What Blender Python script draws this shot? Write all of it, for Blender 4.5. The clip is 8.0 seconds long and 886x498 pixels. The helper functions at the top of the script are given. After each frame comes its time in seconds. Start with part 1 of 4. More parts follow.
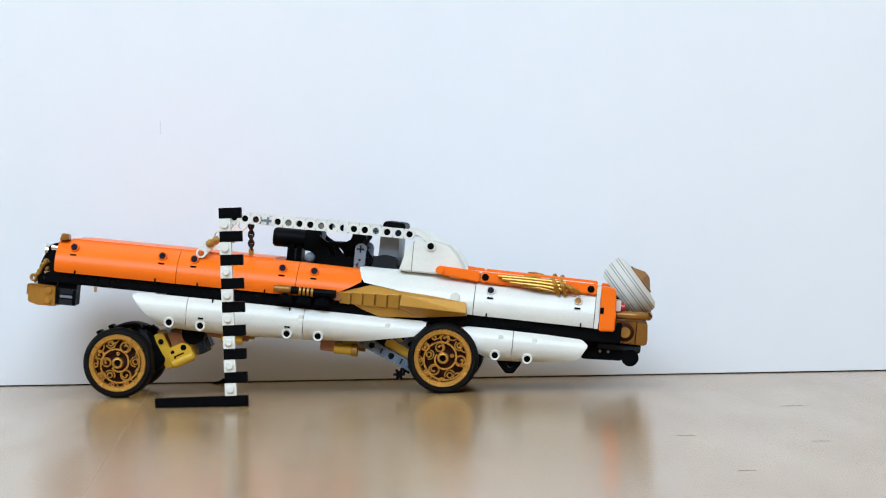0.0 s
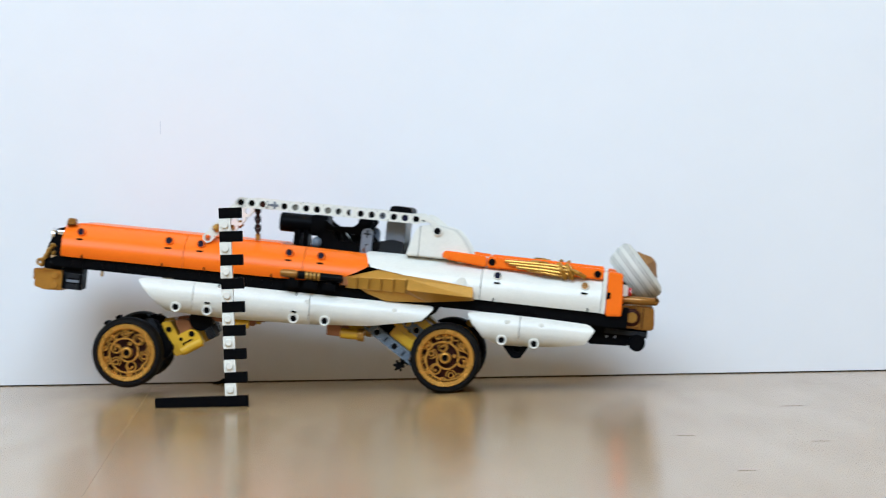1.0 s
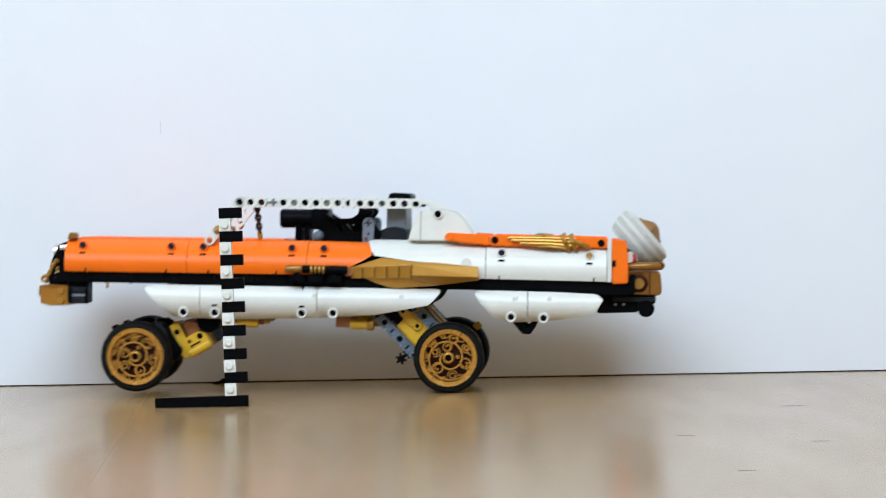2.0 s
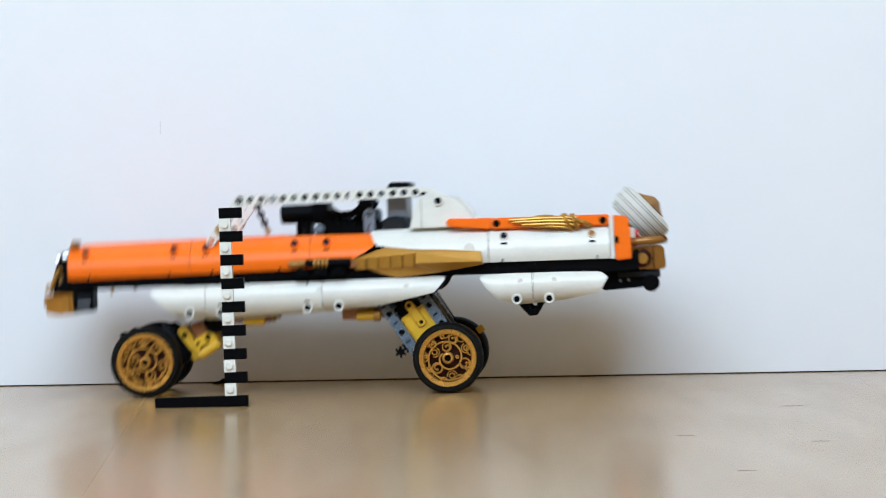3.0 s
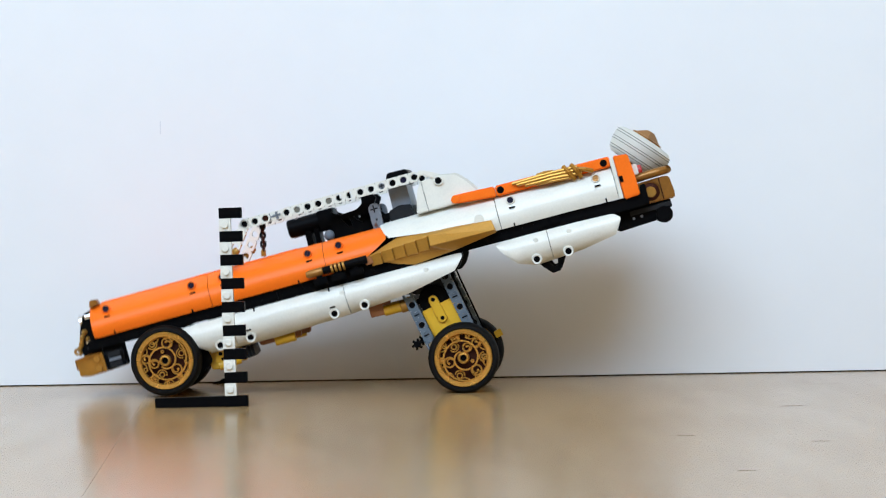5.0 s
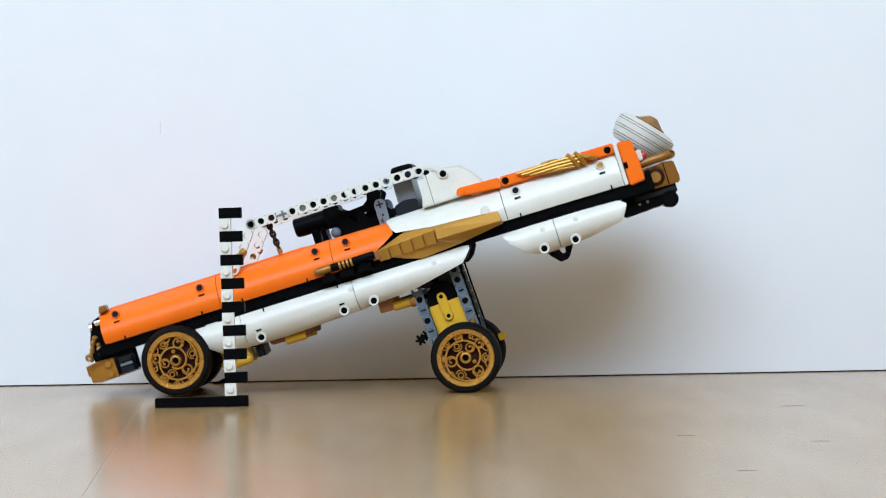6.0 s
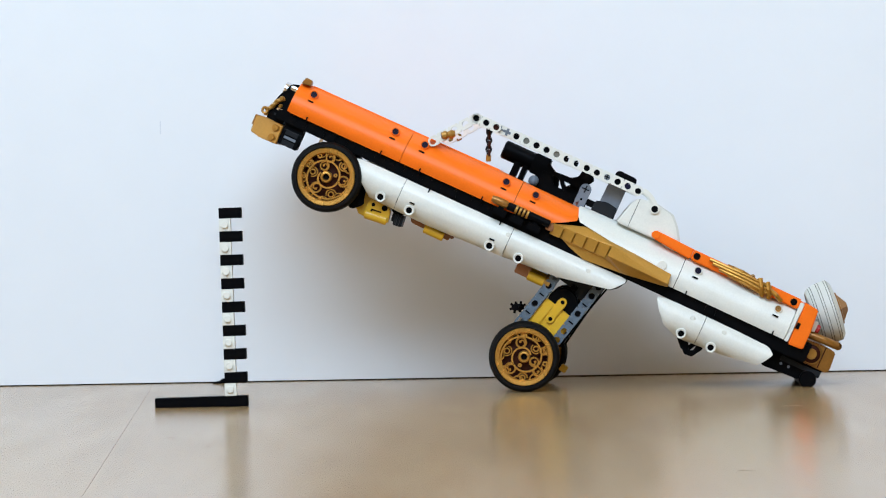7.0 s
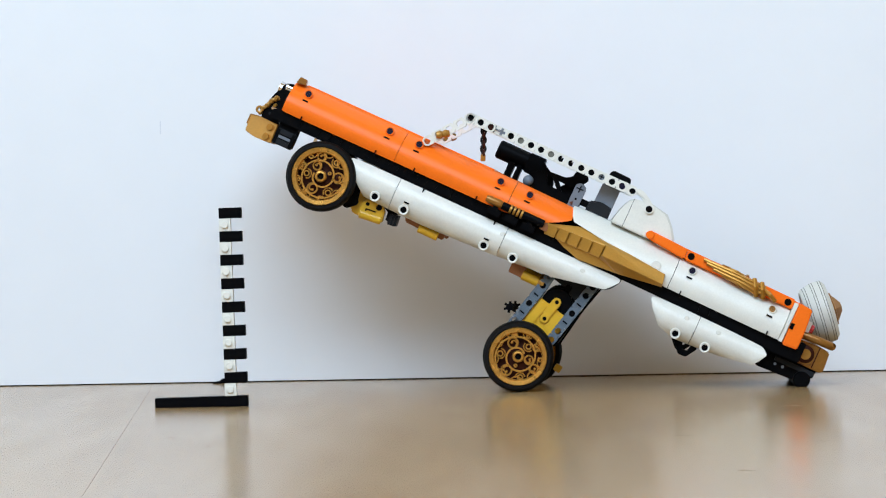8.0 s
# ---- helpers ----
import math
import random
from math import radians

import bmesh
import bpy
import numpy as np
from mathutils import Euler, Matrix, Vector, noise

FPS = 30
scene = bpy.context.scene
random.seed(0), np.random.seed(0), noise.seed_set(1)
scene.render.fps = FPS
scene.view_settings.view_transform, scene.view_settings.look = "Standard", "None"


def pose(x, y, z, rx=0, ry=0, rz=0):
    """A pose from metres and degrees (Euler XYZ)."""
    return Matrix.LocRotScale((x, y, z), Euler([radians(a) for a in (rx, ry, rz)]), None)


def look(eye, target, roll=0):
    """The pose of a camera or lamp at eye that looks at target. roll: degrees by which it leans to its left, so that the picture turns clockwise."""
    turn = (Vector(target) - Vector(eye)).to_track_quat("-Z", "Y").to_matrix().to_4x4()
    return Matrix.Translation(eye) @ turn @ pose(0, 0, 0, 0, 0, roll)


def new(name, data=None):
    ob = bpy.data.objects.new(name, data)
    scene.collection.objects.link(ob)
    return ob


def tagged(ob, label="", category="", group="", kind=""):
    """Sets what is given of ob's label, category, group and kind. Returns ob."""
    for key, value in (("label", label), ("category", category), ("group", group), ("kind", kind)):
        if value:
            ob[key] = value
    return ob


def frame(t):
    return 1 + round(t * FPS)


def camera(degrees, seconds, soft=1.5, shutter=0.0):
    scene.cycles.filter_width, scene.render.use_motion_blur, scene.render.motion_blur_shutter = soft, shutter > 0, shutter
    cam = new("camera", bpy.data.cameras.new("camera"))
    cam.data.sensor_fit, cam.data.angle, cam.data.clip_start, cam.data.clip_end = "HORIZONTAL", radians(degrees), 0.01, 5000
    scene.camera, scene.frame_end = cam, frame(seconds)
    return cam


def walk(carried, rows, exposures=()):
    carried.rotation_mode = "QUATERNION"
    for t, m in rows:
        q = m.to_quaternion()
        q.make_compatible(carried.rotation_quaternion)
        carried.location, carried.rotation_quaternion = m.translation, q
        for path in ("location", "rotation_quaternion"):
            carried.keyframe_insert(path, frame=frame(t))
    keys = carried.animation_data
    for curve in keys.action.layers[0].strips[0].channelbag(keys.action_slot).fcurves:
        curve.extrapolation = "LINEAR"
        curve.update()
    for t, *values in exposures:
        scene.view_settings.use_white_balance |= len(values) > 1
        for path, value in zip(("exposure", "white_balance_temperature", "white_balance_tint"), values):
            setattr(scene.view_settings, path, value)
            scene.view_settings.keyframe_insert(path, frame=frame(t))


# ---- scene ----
# ---- camera ----
cam = camera(18.0, 8.0, soft=1.15, shutter=0.5)
EYE = (0.0, 0.0, 0.130)
VIEW = look(EYE, (0.0, 1.0, EYE[2] + math.tan(radians(-0.82))), -1.02)
walk(cam, [(0.0, VIEW), (8.0, VIEW)], exposures=[(0.0, 0.0), (8.0, 0.0)])

# ---- light ----
world = bpy.data.worlds.new("overcast_sky")
scene.world = world
world.use_nodes = True
sky = world.node_tree.nodes.new("ShaderNodeTexSky")
sky.sky_type, sky.sun_disc = "NISHITA", False
sky.sun_elevation, sky.sun_rotation = radians(40), radians(200)
world.node_tree.nodes["Background"].inputs["Strength"].default_value = 0.1
world.node_tree.links.new(sky.outputs[0], world.node_tree.nodes["Background"].inputs["Color"])


def area(name, m, w, h, power, tint):
    d = bpy.data.lights.new(name, "AREA")
    d.shape, d.size, d.size_y, d.energy, d.color = "RECTANGLE", w, h, power, tint
    ob = new(name, d)
    ob.matrix_world = m
    return ob


# daylight through two added windows out of view, placed to suit the shadows
area("unseen_window_light", look((-0.25, -0.57, 2.14), (-0.1, 2.1, 0.2)), 2.9, 1.45, 125, (0.578, 0.80, 1.06))
area("unseen_window_light", look((-2.17, 0.73, 1.45), (0.3, 1.7, 0.1)), 1.4, 1.3, 13, (0.60, 0.79, 1.0))

# ---- materials ----


def mat(name, colour, rough=0.35, metal=0.0, vary=0.06, scale=60.0, bump=0.0, coat=0.0, spec=0.5):
    m = bpy.data.materials.new(name)
    m.use_nodes = True
    n, l = m.node_tree.nodes, m.node_tree.links
    p = n["Principled BSDF"]
    tc = n.new("ShaderNodeTexCoord")
    fine, broad = n.new("ShaderNodeTexNoise"), n.new("ShaderNodeTexNoise")
    fine.inputs["Scale"].default_value, broad.inputs["Scale"].default_value = scale * 12, scale
    fine.inputs["Detail"].default_value = 4
    for k in (fine, broad):
        l.new(tc.outputs["Object"], k.inputs["Vector"])
    add = n.new("ShaderNodeMath")
    add.operation = "ADD"
    l.new(fine.outputs[0], add.inputs[0]), l.new(broad.outputs[0], add.inputs[1])
    ramp = n.new("ShaderNodeValToRGB")
    half = n.new("ShaderNodeMath")
    half.operation, half.inputs[1].default_value = "MULTIPLY", 0.5
    l.new(add.outputs[0], half.inputs[0]), l.new(half.outputs[0], ramp.inputs[0])
    ramp.color_ramp.elements[0].position, ramp.color_ramp.elements[1].position = 0.3, 0.7
    ramp.color_ramp.elements[0].color = (*[c * (1 - vary) for c in colour], 1)
    ramp.color_ramp.elements[1].color = (*[min(1, c * (1 + vary)) for c in colour], 1)
    l.new(ramp.outputs[0], p.inputs["Base Color"])
    mr = n.new("ShaderNodeMapRange")
    mr.inputs[3].default_value, mr.inputs[4].default_value = rough * 0.8, rough * 1.25
    l.new(broad.outputs[0], mr.inputs[0]), l.new(mr.outputs[0], p.inputs["Roughness"])
    p.inputs["Metallic"].default_value = metal
    p.inputs["Coat Weight"].default_value = coat
    p.inputs["Specular IOR Level"].default_value = spec
    if bump:
        b = n.new("ShaderNodeBump")
        b.inputs["Strength"].default_value, b.inputs["Distance"].default_value = bump, 0.0004
        l.new(add.outputs[0], b.inputs["Height"]), l.new(b.outputs[0], p.inputs["Normal"])
    return m


ORANGE = mat("orange_plastic", (0.95, 0.165, 0.008), 0.34, spec=0.22)
WHITE = mat("white_plastic", (0.75, 0.73, 0.65), 0.3, spec=0.4)
BLACK = mat("black_plastic", (0.0025, 0.0025, 0.003), 0.42, spec=0.04)
DARK = mat("dark_grey_plastic", (0.016, 0.017, 0.019), 0.4, spec=0.12)
GREY = mat("grey_plastic", (0.17, 0.19, 0.22), 0.35)
BLUEGREY = mat("blue_grey_plastic", (0.12, 0.15, 0.18), 0.35, spec=0.25)
YELLOW = mat("yellow_plastic", (0.66, 0.37, 0.02), 0.3)
GOLD = mat("pearl_gold_plastic", (0.40, 0.20, 0.035), 0.33, 0.45, 0.14)
RIMGOLD = mat("bright_gold_lacquer", (0.60, 0.315, 0.065), 0.27, 0.7, 0.22)
# darker copy of the gold: dark parts, and shaded sides put into the colour
OLDGOLD = mat("shaded_gold_plastic", (0.29, 0.125, 0.02), 0.3, 0.4, 0.2)
BRASS = mat("dark_gold_plastic", (0.44, 0.205, 0.032), 0.33, 0.5, 0.12)
BLADE = mat("satin_gold_plastic", (0.47, 0.235, 0.036), 0.36, 0.3, 0.12, spec=0.4)
BROWN = mat("copper_brown_plastic", (0.30, 0.11, 0.035), 0.4, 0.1)
ORNAMENT = mat("polished_gold_lacquer", (0.43, 0.205, 0.03), 0.28, 0.65, 0.2)
# dark brown parts, and gold recesses with their shade put into the colour
BROWNSHADE = mat("dark_brown_and_shaded_gold", (0.04, 0.009, 0.004), 0.5, 0.0, 0.15, spec=0.12)
RUBBER = mat("black_rubber", (0.006, 0.005, 0.0045), 0.55, 0, 0.2, 80, 0.2, spec=0.1)
SPAREWHITE = mat("whitewall_rubber", (0.60, 0.585, 0.52), 0.5, 0, 0.05)
LINE = mat("grey_groove", (0.10, 0.10, 0.08), 0.6)
CHROME = mat("chrome", (0.75, 0.75, 0.76), 0.12, 1.0, 0.02)
RED = mat("red_plastic", (0.45, 0.02, 0.02), 0.25)
PINTAN = mat("tan_axle_plastic", (0.16, 0.15, 0.12), 0.5, spec=0.2)
BLUE = mat("dark_blue_pin", (0.010, 0.008, 0.024), 0.5, spec=0.1)
WALLPAINT = mat("white_wall_paint", (0.78, 0.78, 0.78), 0.75, 0, 0.012, 2.5, 0.03)
# tones of the unseen room, warmed to bounce fill light into the shadows
CEILBOUNCE = mat("warm_bounce_ceiling", (0.80, 0.61, 0.39), 0.9, 0, 0.02, 2)
ROOMBOUNCE = mat("warm_bounce_wall", (0.75, 0.54, 0.33), 0.85, 0, 0.03, 2)
SEAM = mat("worn_board_edge", (0.30, 0.19, 0.10), 0.4, 0, 0.3, 40)
DIRT = mat("brown_scuff", (0.30, 0.21, 0.13), 0.22, 0, 0.3, 40)
FAINTGREY = mat("grey_mark", (0.66, 0.67, 0.69), 0.8)
GAP = mat("dark_joint", (0.012, 0.011, 0.01), 0.8)


def laminate():
    m = bpy.data.materials.new("brown_grey_laminate")
    m.use_nodes = True
    n, l = m.node_tree.nodes, m.node_tree.links
    p = n["Principled BSDF"]
    tc, mp = n.new("ShaderNodeTexCoord"), n.new("ShaderNodeMapping")
    mp.inputs["Rotation"].default_value = (0, 0, radians(6))
    mp.inputs["Scale"].default_value = (1, 0.16, 1)
    l.new(tc.outputs["Object"], mp.inputs["Vector"])
    grain, stain, smear = (n.new("ShaderNodeTexNoise") for _ in range(3))
    grain.inputs["Scale"].default_value, grain.inputs["Detail"].default_value = 70, 7
    stain.inputs["Scale"].default_value, stain.inputs["Detail"].default_value = 9, 3
    smear.inputs["Scale"].default_value, smear.inputs["Detail"].default_value = 22, 4
    l.new(mp.outputs[0], grain.inputs["Vector"])
    l.new(mp.outputs[0], stain.inputs["Vector"]), l.new(mp.outputs[0], smear.inputs["Vector"])
    ramp = n.new("ShaderNodeValToRGB")
    e = ramp.color_ramp.elements
    e[0].position, e[1].position = 0.3, 0.75
    e[0].color, e[1].color = (0.31, 0.182, 0.075, 1), (0.45, 0.295, 0.146, 1)
    mix = n.new("ShaderNodeMix")
    mix.data_type = "FLOAT"
    mix.inputs[0].default_value = 0.6
    l.new(grain.outputs[0], mix.inputs[2]), l.new(stain.outputs[0], mix.inputs[3])
    l.new(mix.outputs[0], ramp.inputs[0]), l.new(ramp.outputs[0], p.inputs["Base Color"])
    mr = n.new("ShaderNodeMapRange")
    mr.inputs[1].default_value, mr.inputs[2].default_value = 0.3, 0.7
    mr.inputs[3].default_value, mr.inputs[4].default_value = 0.155, 0.215
    l.new(smear.outputs[0], mr.inputs[0]), l.new(mr.outputs[0], p.inputs["Roughness"])
    p.inputs["Specular IOR Level"].default_value = 0.48
    return m


LAMINATE = laminate()

# ---- mesh helpers; the model's parts are drawn in millimetres ----
MM, NOSE = 0.001, 1.0


def part(name, bm, material, parent=None, label="", smooth=True, unit=0):
    unit = unit or MM
    if NOSE != 1.0:
        for v in bm.verts:
            v.co.x *= NOSE if v.co.x < 0 else 1.0
    bmesh.ops.recalc_face_normals(bm, faces=bm.faces)
    if unit != 1:
        bmesh.ops.scale(bm, vec=(unit,) * 3, verts=bm.verts)
    me = bpy.data.meshes.new(name)
    bm.to_mesh(me)
    bm.free()
    me.materials.append(material)
    if smooth:
        for f in me.polygons:
            f.use_smooth = True
        me.set_sharp_from_angle(angle=radians(35))
    ob = new(name, me)
    ob.parent = parent
    if label:
        ob["label"] = label
    return ob


def bevelled(bm, width, segments=2):
    if width:
        bmesh.ops.remove_doubles(bm, verts=bm.verts, dist=1e-5)
        bmesh.ops.bevel(bm, geom=list(bm.edges), offset=width, segments=segments, affect="EDGES", clamp_overlap=True)
    return bm


def add_box(bm, x0, x1, y0, y1, z0, z1):
    m = Matrix.LocRotScale(((x0 + x1) / 2, (y0 + y1) / 2, (z0 + z1) / 2), None, (x1 - x0, abs(y1 - y0), z1 - z0))
    bmesh.ops.create_cube(bm, size=1, matrix=m)
    return bm


def box(x0, x1, y0, y1, z0, z1, bevel=0.5):
    return bevelled(add_box(bmesh.new(), x0, x1, y0, y1, z0, z1), bevel)


def add_prism(bm, outline, y0, y1):
    a = [bm.verts.new((x, y0, z)) for x, z in outline]
    b = [bm.verts.new((x, y1, z)) for x, z in outline]
    bm.faces.new(a), bm.faces.new(b[::-1])
    for i in range(len(a)):
        j = (i + 1) % len(a)
        bm.faces.new((a[i], b[i], b[j], a[j]))
    return bm


def prism(outline, y0, y1, bevel=0.5):
    return bevelled(add_prism(bmesh.new(), outline, y0, y1), bevel)


def add_lathe(bm, profile, centre=(0, 0, 0), axis=(0, 1, 0), seg=32, closed=False):
    """profile: radius and place along the axis."""
    turn = Vector((0, 0, 1)).rotation_difference(Vector(axis)).to_matrix()
    rings = []
    for r, a in profile:
        if r < 1e-6:
            rings.append([bm.verts.new(turn @ Vector((0, 0, a)) + Vector(centre))])
        else:
            rings.append([bm.verts.new(turn @ Vector((r * math.cos(2 * math.pi * k / seg), r * math.sin(2 * math.pi * k / seg), a)) + Vector(centre)) for k in range(seg)])
    pairs = list(zip(rings, rings[1:])) + ([(rings[-1], rings[0])] if closed else [])
    for p, q in pairs:
        for k in range(seg):
            j = (k + 1) % seg
            vs = [p[k % len(p)], p[j % len(p)], q[j % len(q)], q[k % len(q)]]
            vs = list(dict.fromkeys(vs))
            if len(vs) > 2:
                bm.faces.new(vs)
    return bm


def add_cyl(bm, centre, axis, r, length, seg=24, chamfer=0.3):
    h = length / 2
    c = min(chamfer, r * 0.4, h * 0.4)
    return add_lathe(bm, [(0, -h), (r - c, -h), (r, -h + c), (r, h - c), (r - c, h), (0, h)], centre, axis, seg)


def cyl(centre, axis, r, length, seg=24, chamfer=0.3):
    return add_cyl(bmesh.new(), centre, axis, r, length, seg, chamfer)


def add_tube(bm, points, r, seg=8, closed=False):
    """A round rod bent along points."""
    pts = [Vector(p) for p in points]
    n, rings = len(pts), []
    for i, p in enumerate(pts):
        a = pts[(i - 1) % n] if (closed or i) else pts[0]
        b = pts[(i + 1) % n] if (closed or i < n - 1) else pts[-1]
        d = (b - a).normalized()
        side = d.cross(Vector((0, 1, 0)) if abs(d.y) < 0.9 else Vector((1, 0, 0))).normalized()
        up = d.cross(side)
        rings.append([bm.verts.new(p + r * (math.cos(2 * math.pi * k / seg) * side + math.sin(2 * math.pi * k / seg) * up)) for k in range(seg)])
    for p, q in list(zip(rings, rings[1:])) + ([(rings[-1], rings[0])] if closed else []):
        for k in range(seg):
            bm.faces.new((p[k], p[(k + 1) % seg], q[(k + 1) % seg], q[k]))
    if not closed:
        bm.faces.new(rings[0]), bm.faces.new(rings[-1][::-1])
    return bm


def arc(cx, cz, r, a0, a1, y, n=14):
    return [(cx + r * math.cos(radians(a0 + (a1 - a0) * k / n)), y, cz + r * math.sin(radians(a0 + (a1 - a0) * k / n))) for k in range(n + 1)]


def shell(stations, curve, side, thick=2.0, rows=10, step=6.0):
    """A bowed panel: stations (x, top, bottom) along the car; curve: depths from its lower to its upper edge; side: -1 near, 1 far."""
    bm = bmesh.new()
    xs = []
    for (xa, ta, ba), (xb, tb, bb) in zip(stations, stations[1:]):
        n = max(1, int(abs(xb - xa) / step))
        xs += [(xa + (xb - xa) * k / n, ta + (tb - ta) * k / n, ba + (bb - ba) * k / n) for k in range(n)]
    xs.append(stations[-1])
    full = max(t - b for _, t, b in stations)
    outer, inner = [], []
    top = max(t for _, t, _ in stations)
    low = min(b for _, _, b in stations)
    for x, t, b in xs:
        o, i = [], []
        for k in range(rows + 1):
            z = b + (t - b) * k / rows
            v = (z - low) / (top - low) * (len(curve) - 1)
            j = min(int(v), len(curve) - 2)
            f = v - j
            f = f * f * (3 - 2 * f) * 0.4 + f * 0.6
            y = curve[j] + (curve[j + 1] - curve[j]) * f
            o.append(bm.verts.new((x, side * y, z)))
            i.append(bm.verts.new((x, side * (y - thick), z)))
        outer.append(o), inner.append(i)
    m = len(xs)
    for a in range(m - 1):
        for k in range(rows):
            bm.faces.new((outer[a][k], outer[a + 1][k], outer[a + 1][k + 1], outer[a][k + 1]))
            bm.faces.new((inner[a][k], inner[a][k + 1], inner[a + 1][k + 1], inner[a + 1][k]))
        bm.faces.new((outer[a][0], inner[a][0], inner[a + 1][0], outer[a + 1][0]))
        bm.faces.new((outer[a][rows], outer[a + 1][rows], inner[a + 1][rows], inner[a][rows]))
    for a in (0, m - 1):
        for k in range(rows):
            bm.faces.new((outer[a][k], outer[a][k + 1], inner[a][k + 1], inner[a][k]))
    return bm


def add_liftarm(bm, start, step, n, y0, y1, half=3.7, hole=2.45):
    """A studless beam with n round holes that go right through, from start along step (x, z)."""
    sx, sz = step
    pitch = math.hypot(sx, sz)
    ux, uz = sx / pitch, sz / pitch
    seg = 16

    def place(cx, cz, u, v, y):
        return bm.verts.new((cx + u * ux - v * uz, y, cz + u * uz + v * ux))

    for i in range(n):
        cx, cz = start[0] + sx * i, start[1] + sz * i
        loops = {}
        for key, y in (("a", y0), ("b", y1)):
            ins, out = [], []
            for k in range(seg):
                a = 2 * math.pi * k / seg
                c, s = math.cos(a), math.sin(a)
                if (i == 0 and c < -0.01) or (i == n - 1 and c > 0.01):
                    u, v = half * c, half * s
                else:
                    f = min(pitch / 2 / max(abs(c), 1e-6), half / max(abs(s), 1e-6))
                    u, v = c * f, s * f
                ins.append(place(cx, cz, hole * c, hole * s, y)), out.append(place(cx, cz, u, v, y))
            loops[key] = (ins, out)
        (ia, oa), (ib, ob_) = loops["a"], loops["b"]
        for k in range(seg):
            j = (k + 1) % seg
            bm.faces.new((ia[k], ia[j], oa[j], oa[k])), bm.faces.new((ib[k], ob_[k], ob_[j], ib[j]))
            bm.faces.new((ia[k], ib[k], ib[j], ia[j]))
            c0, c1 = math.cos(2 * math.pi * k / seg), math.cos(2 * math.pi * j / seg)
            inside = (i < n - 1 and min(c0, c1) > 0.72) or (i > 0 and max(c0, c1) < -0.72)
            if not inside:
                bm.faces.new((oa[k], oa[j], ob_[j], ob_[k]))
    bmesh.ops.remove_doubles(bm, verts=bm.verts, dist=0.01)
    return bm


def liftarm(start, step, n, y0, y1, half=3.7, hole=2.45):
    return add_liftarm(bmesh.new(), start, step, n, y0, y1, half, hole)


# ---- the room ----


def slab(name, x0, x1, y0, y1, z0, z1, material, label, bevel=0.0):
    ob = part(name, box(x0, x1, y0, y1, z0, z1, bevel), material, None, label, False, 1)
    return tagged(ob, kind="structure", category=name.split("_")[0])


BACK = 2.141
slab("floor", -2.2, 2.4, -0.7, 2.3, -0.05, 0.0, LAMINATE, "brown-grey wood laminate floor, glossy and scuffed")
slab("wall_north", -2.2, 2.4, BACK, BACK + 0.1, 0.0009, 2.9, WALLPAINT, "plain white painted wall behind the model car")
slab("joint", -2.2, 2.4, BACK + 0.001, BACK + 0.09, 0.0, 0.0009, GAP, "dark gap where the wall meets the floor")
# side wall and ceiling out of view, added to close the room and bounce light
slab("wall_east", 2.4, 2.5, -0.6, BACK, 0.0, 2.9, ROOMBOUNCE, "unseen beige side wall, added to bounce warm light")
slab("ceiling", -2.3, 2.5, -0.7, BACK + 0.1, 2.9, 3.0, CEILBOUNCE, "unseen cream ceiling, added to bounce warm light")


def window_wall(name, along_x, at, a0, a1, w0, w1, sill, tall):
    """An unseen wall, added with a window opening from w0 to w1, over the sill."""
    thing = tagged(new(name), "unseen beige side wall with a window opening, added to bounce warm light", "wall", "", "structure")
    for lo, hi, z0, z1 in ((a0, w0, 0, 2.9), (w1, a1, 0, 2.9), (w0, w1, 0, sill), (w0, w1, sill + tall, 2.9)):
        q = (lo, hi, at - 0.1, at, z0, z1) if along_x else (at - 0.1, at, lo, hi, z0, z1)
        part("panel", box(*q, 0), ROOMBOUNCE, thing, "", False, 1)


window_wall("wall_south", True, -0.6, -2.2, 2.4, -1.7, 1.2, 1.4, 1.45)
window_wall("wall_west", False, -2.2, -0.6, BACK, 0.03, 1.43, 0.8, 1.3)

# joint between two floor boards, and scuffs on the boards
seam = part("board_joint", prism([(-0.00016, 0.0), (0.00016, 0.0), (0.0001, 0.00006), (-0.0001, 0.00006)], -0.42, 0.42, 0), SEAM, None,
            "hairline joint between two laminate boards", False, 1)
seam.matrix_world = pose(-0.195, 1.70, 0.0, 0, 0, 3.65)
tagged(seam, kind="structure", category="joint")


def speck(x, y, length, width, turn):
    bm = bmesh.new()
    add_lathe(bm, [(0, 0.00008), (0.7, 0.00006), (1, 0)], (0, 0, 0), (0, 0, 1), 10)
    bmesh.ops.scale(bm, vec=(length, width, 1), verts=bm.verts)
    ob = part("speck", bm, DIRT, None, "", False, 1)
    ob.matrix_world = pose(x, y, 0.0001, 0, 0, turn)
    tagged(ob, "small dark speck of dirt on the laminate floor", "speck", "specks on the floor")


# scuffs: place, half length, half width, turn
for q in ((-0.133, 1.559, 0.0012, 0.0016, 0), (-0.084, 1.685, 0.0012, 0.0014, 0), (-0.160, 1.623, 0.0026, 0.0009, 5), (0.135, 1.574, 0.006, 0.0012, -8), (0.146, 1.361, 0.005, 0.0011, 6), (0.204, 1.521, 0.006, 0.001, 4), (0.222, 1.79, 0.009, 0.0016, 9), (0.154, 1.841, 0.0016, 0.0009, 0)):
    speck(*q)

# thin sliver that draws a faint grey mark on the wall
scratch = part("scratch", box(-0.0004, 0.0004, -0.0004, 0.0, -0.005, 0.005, 0), FAINTGREY, None, "", False, 1)
scratch.matrix_world = pose(-0.2145, BACK, 0.196)
tagged(scratch, "faint grey mark on the white wall", "scratch")
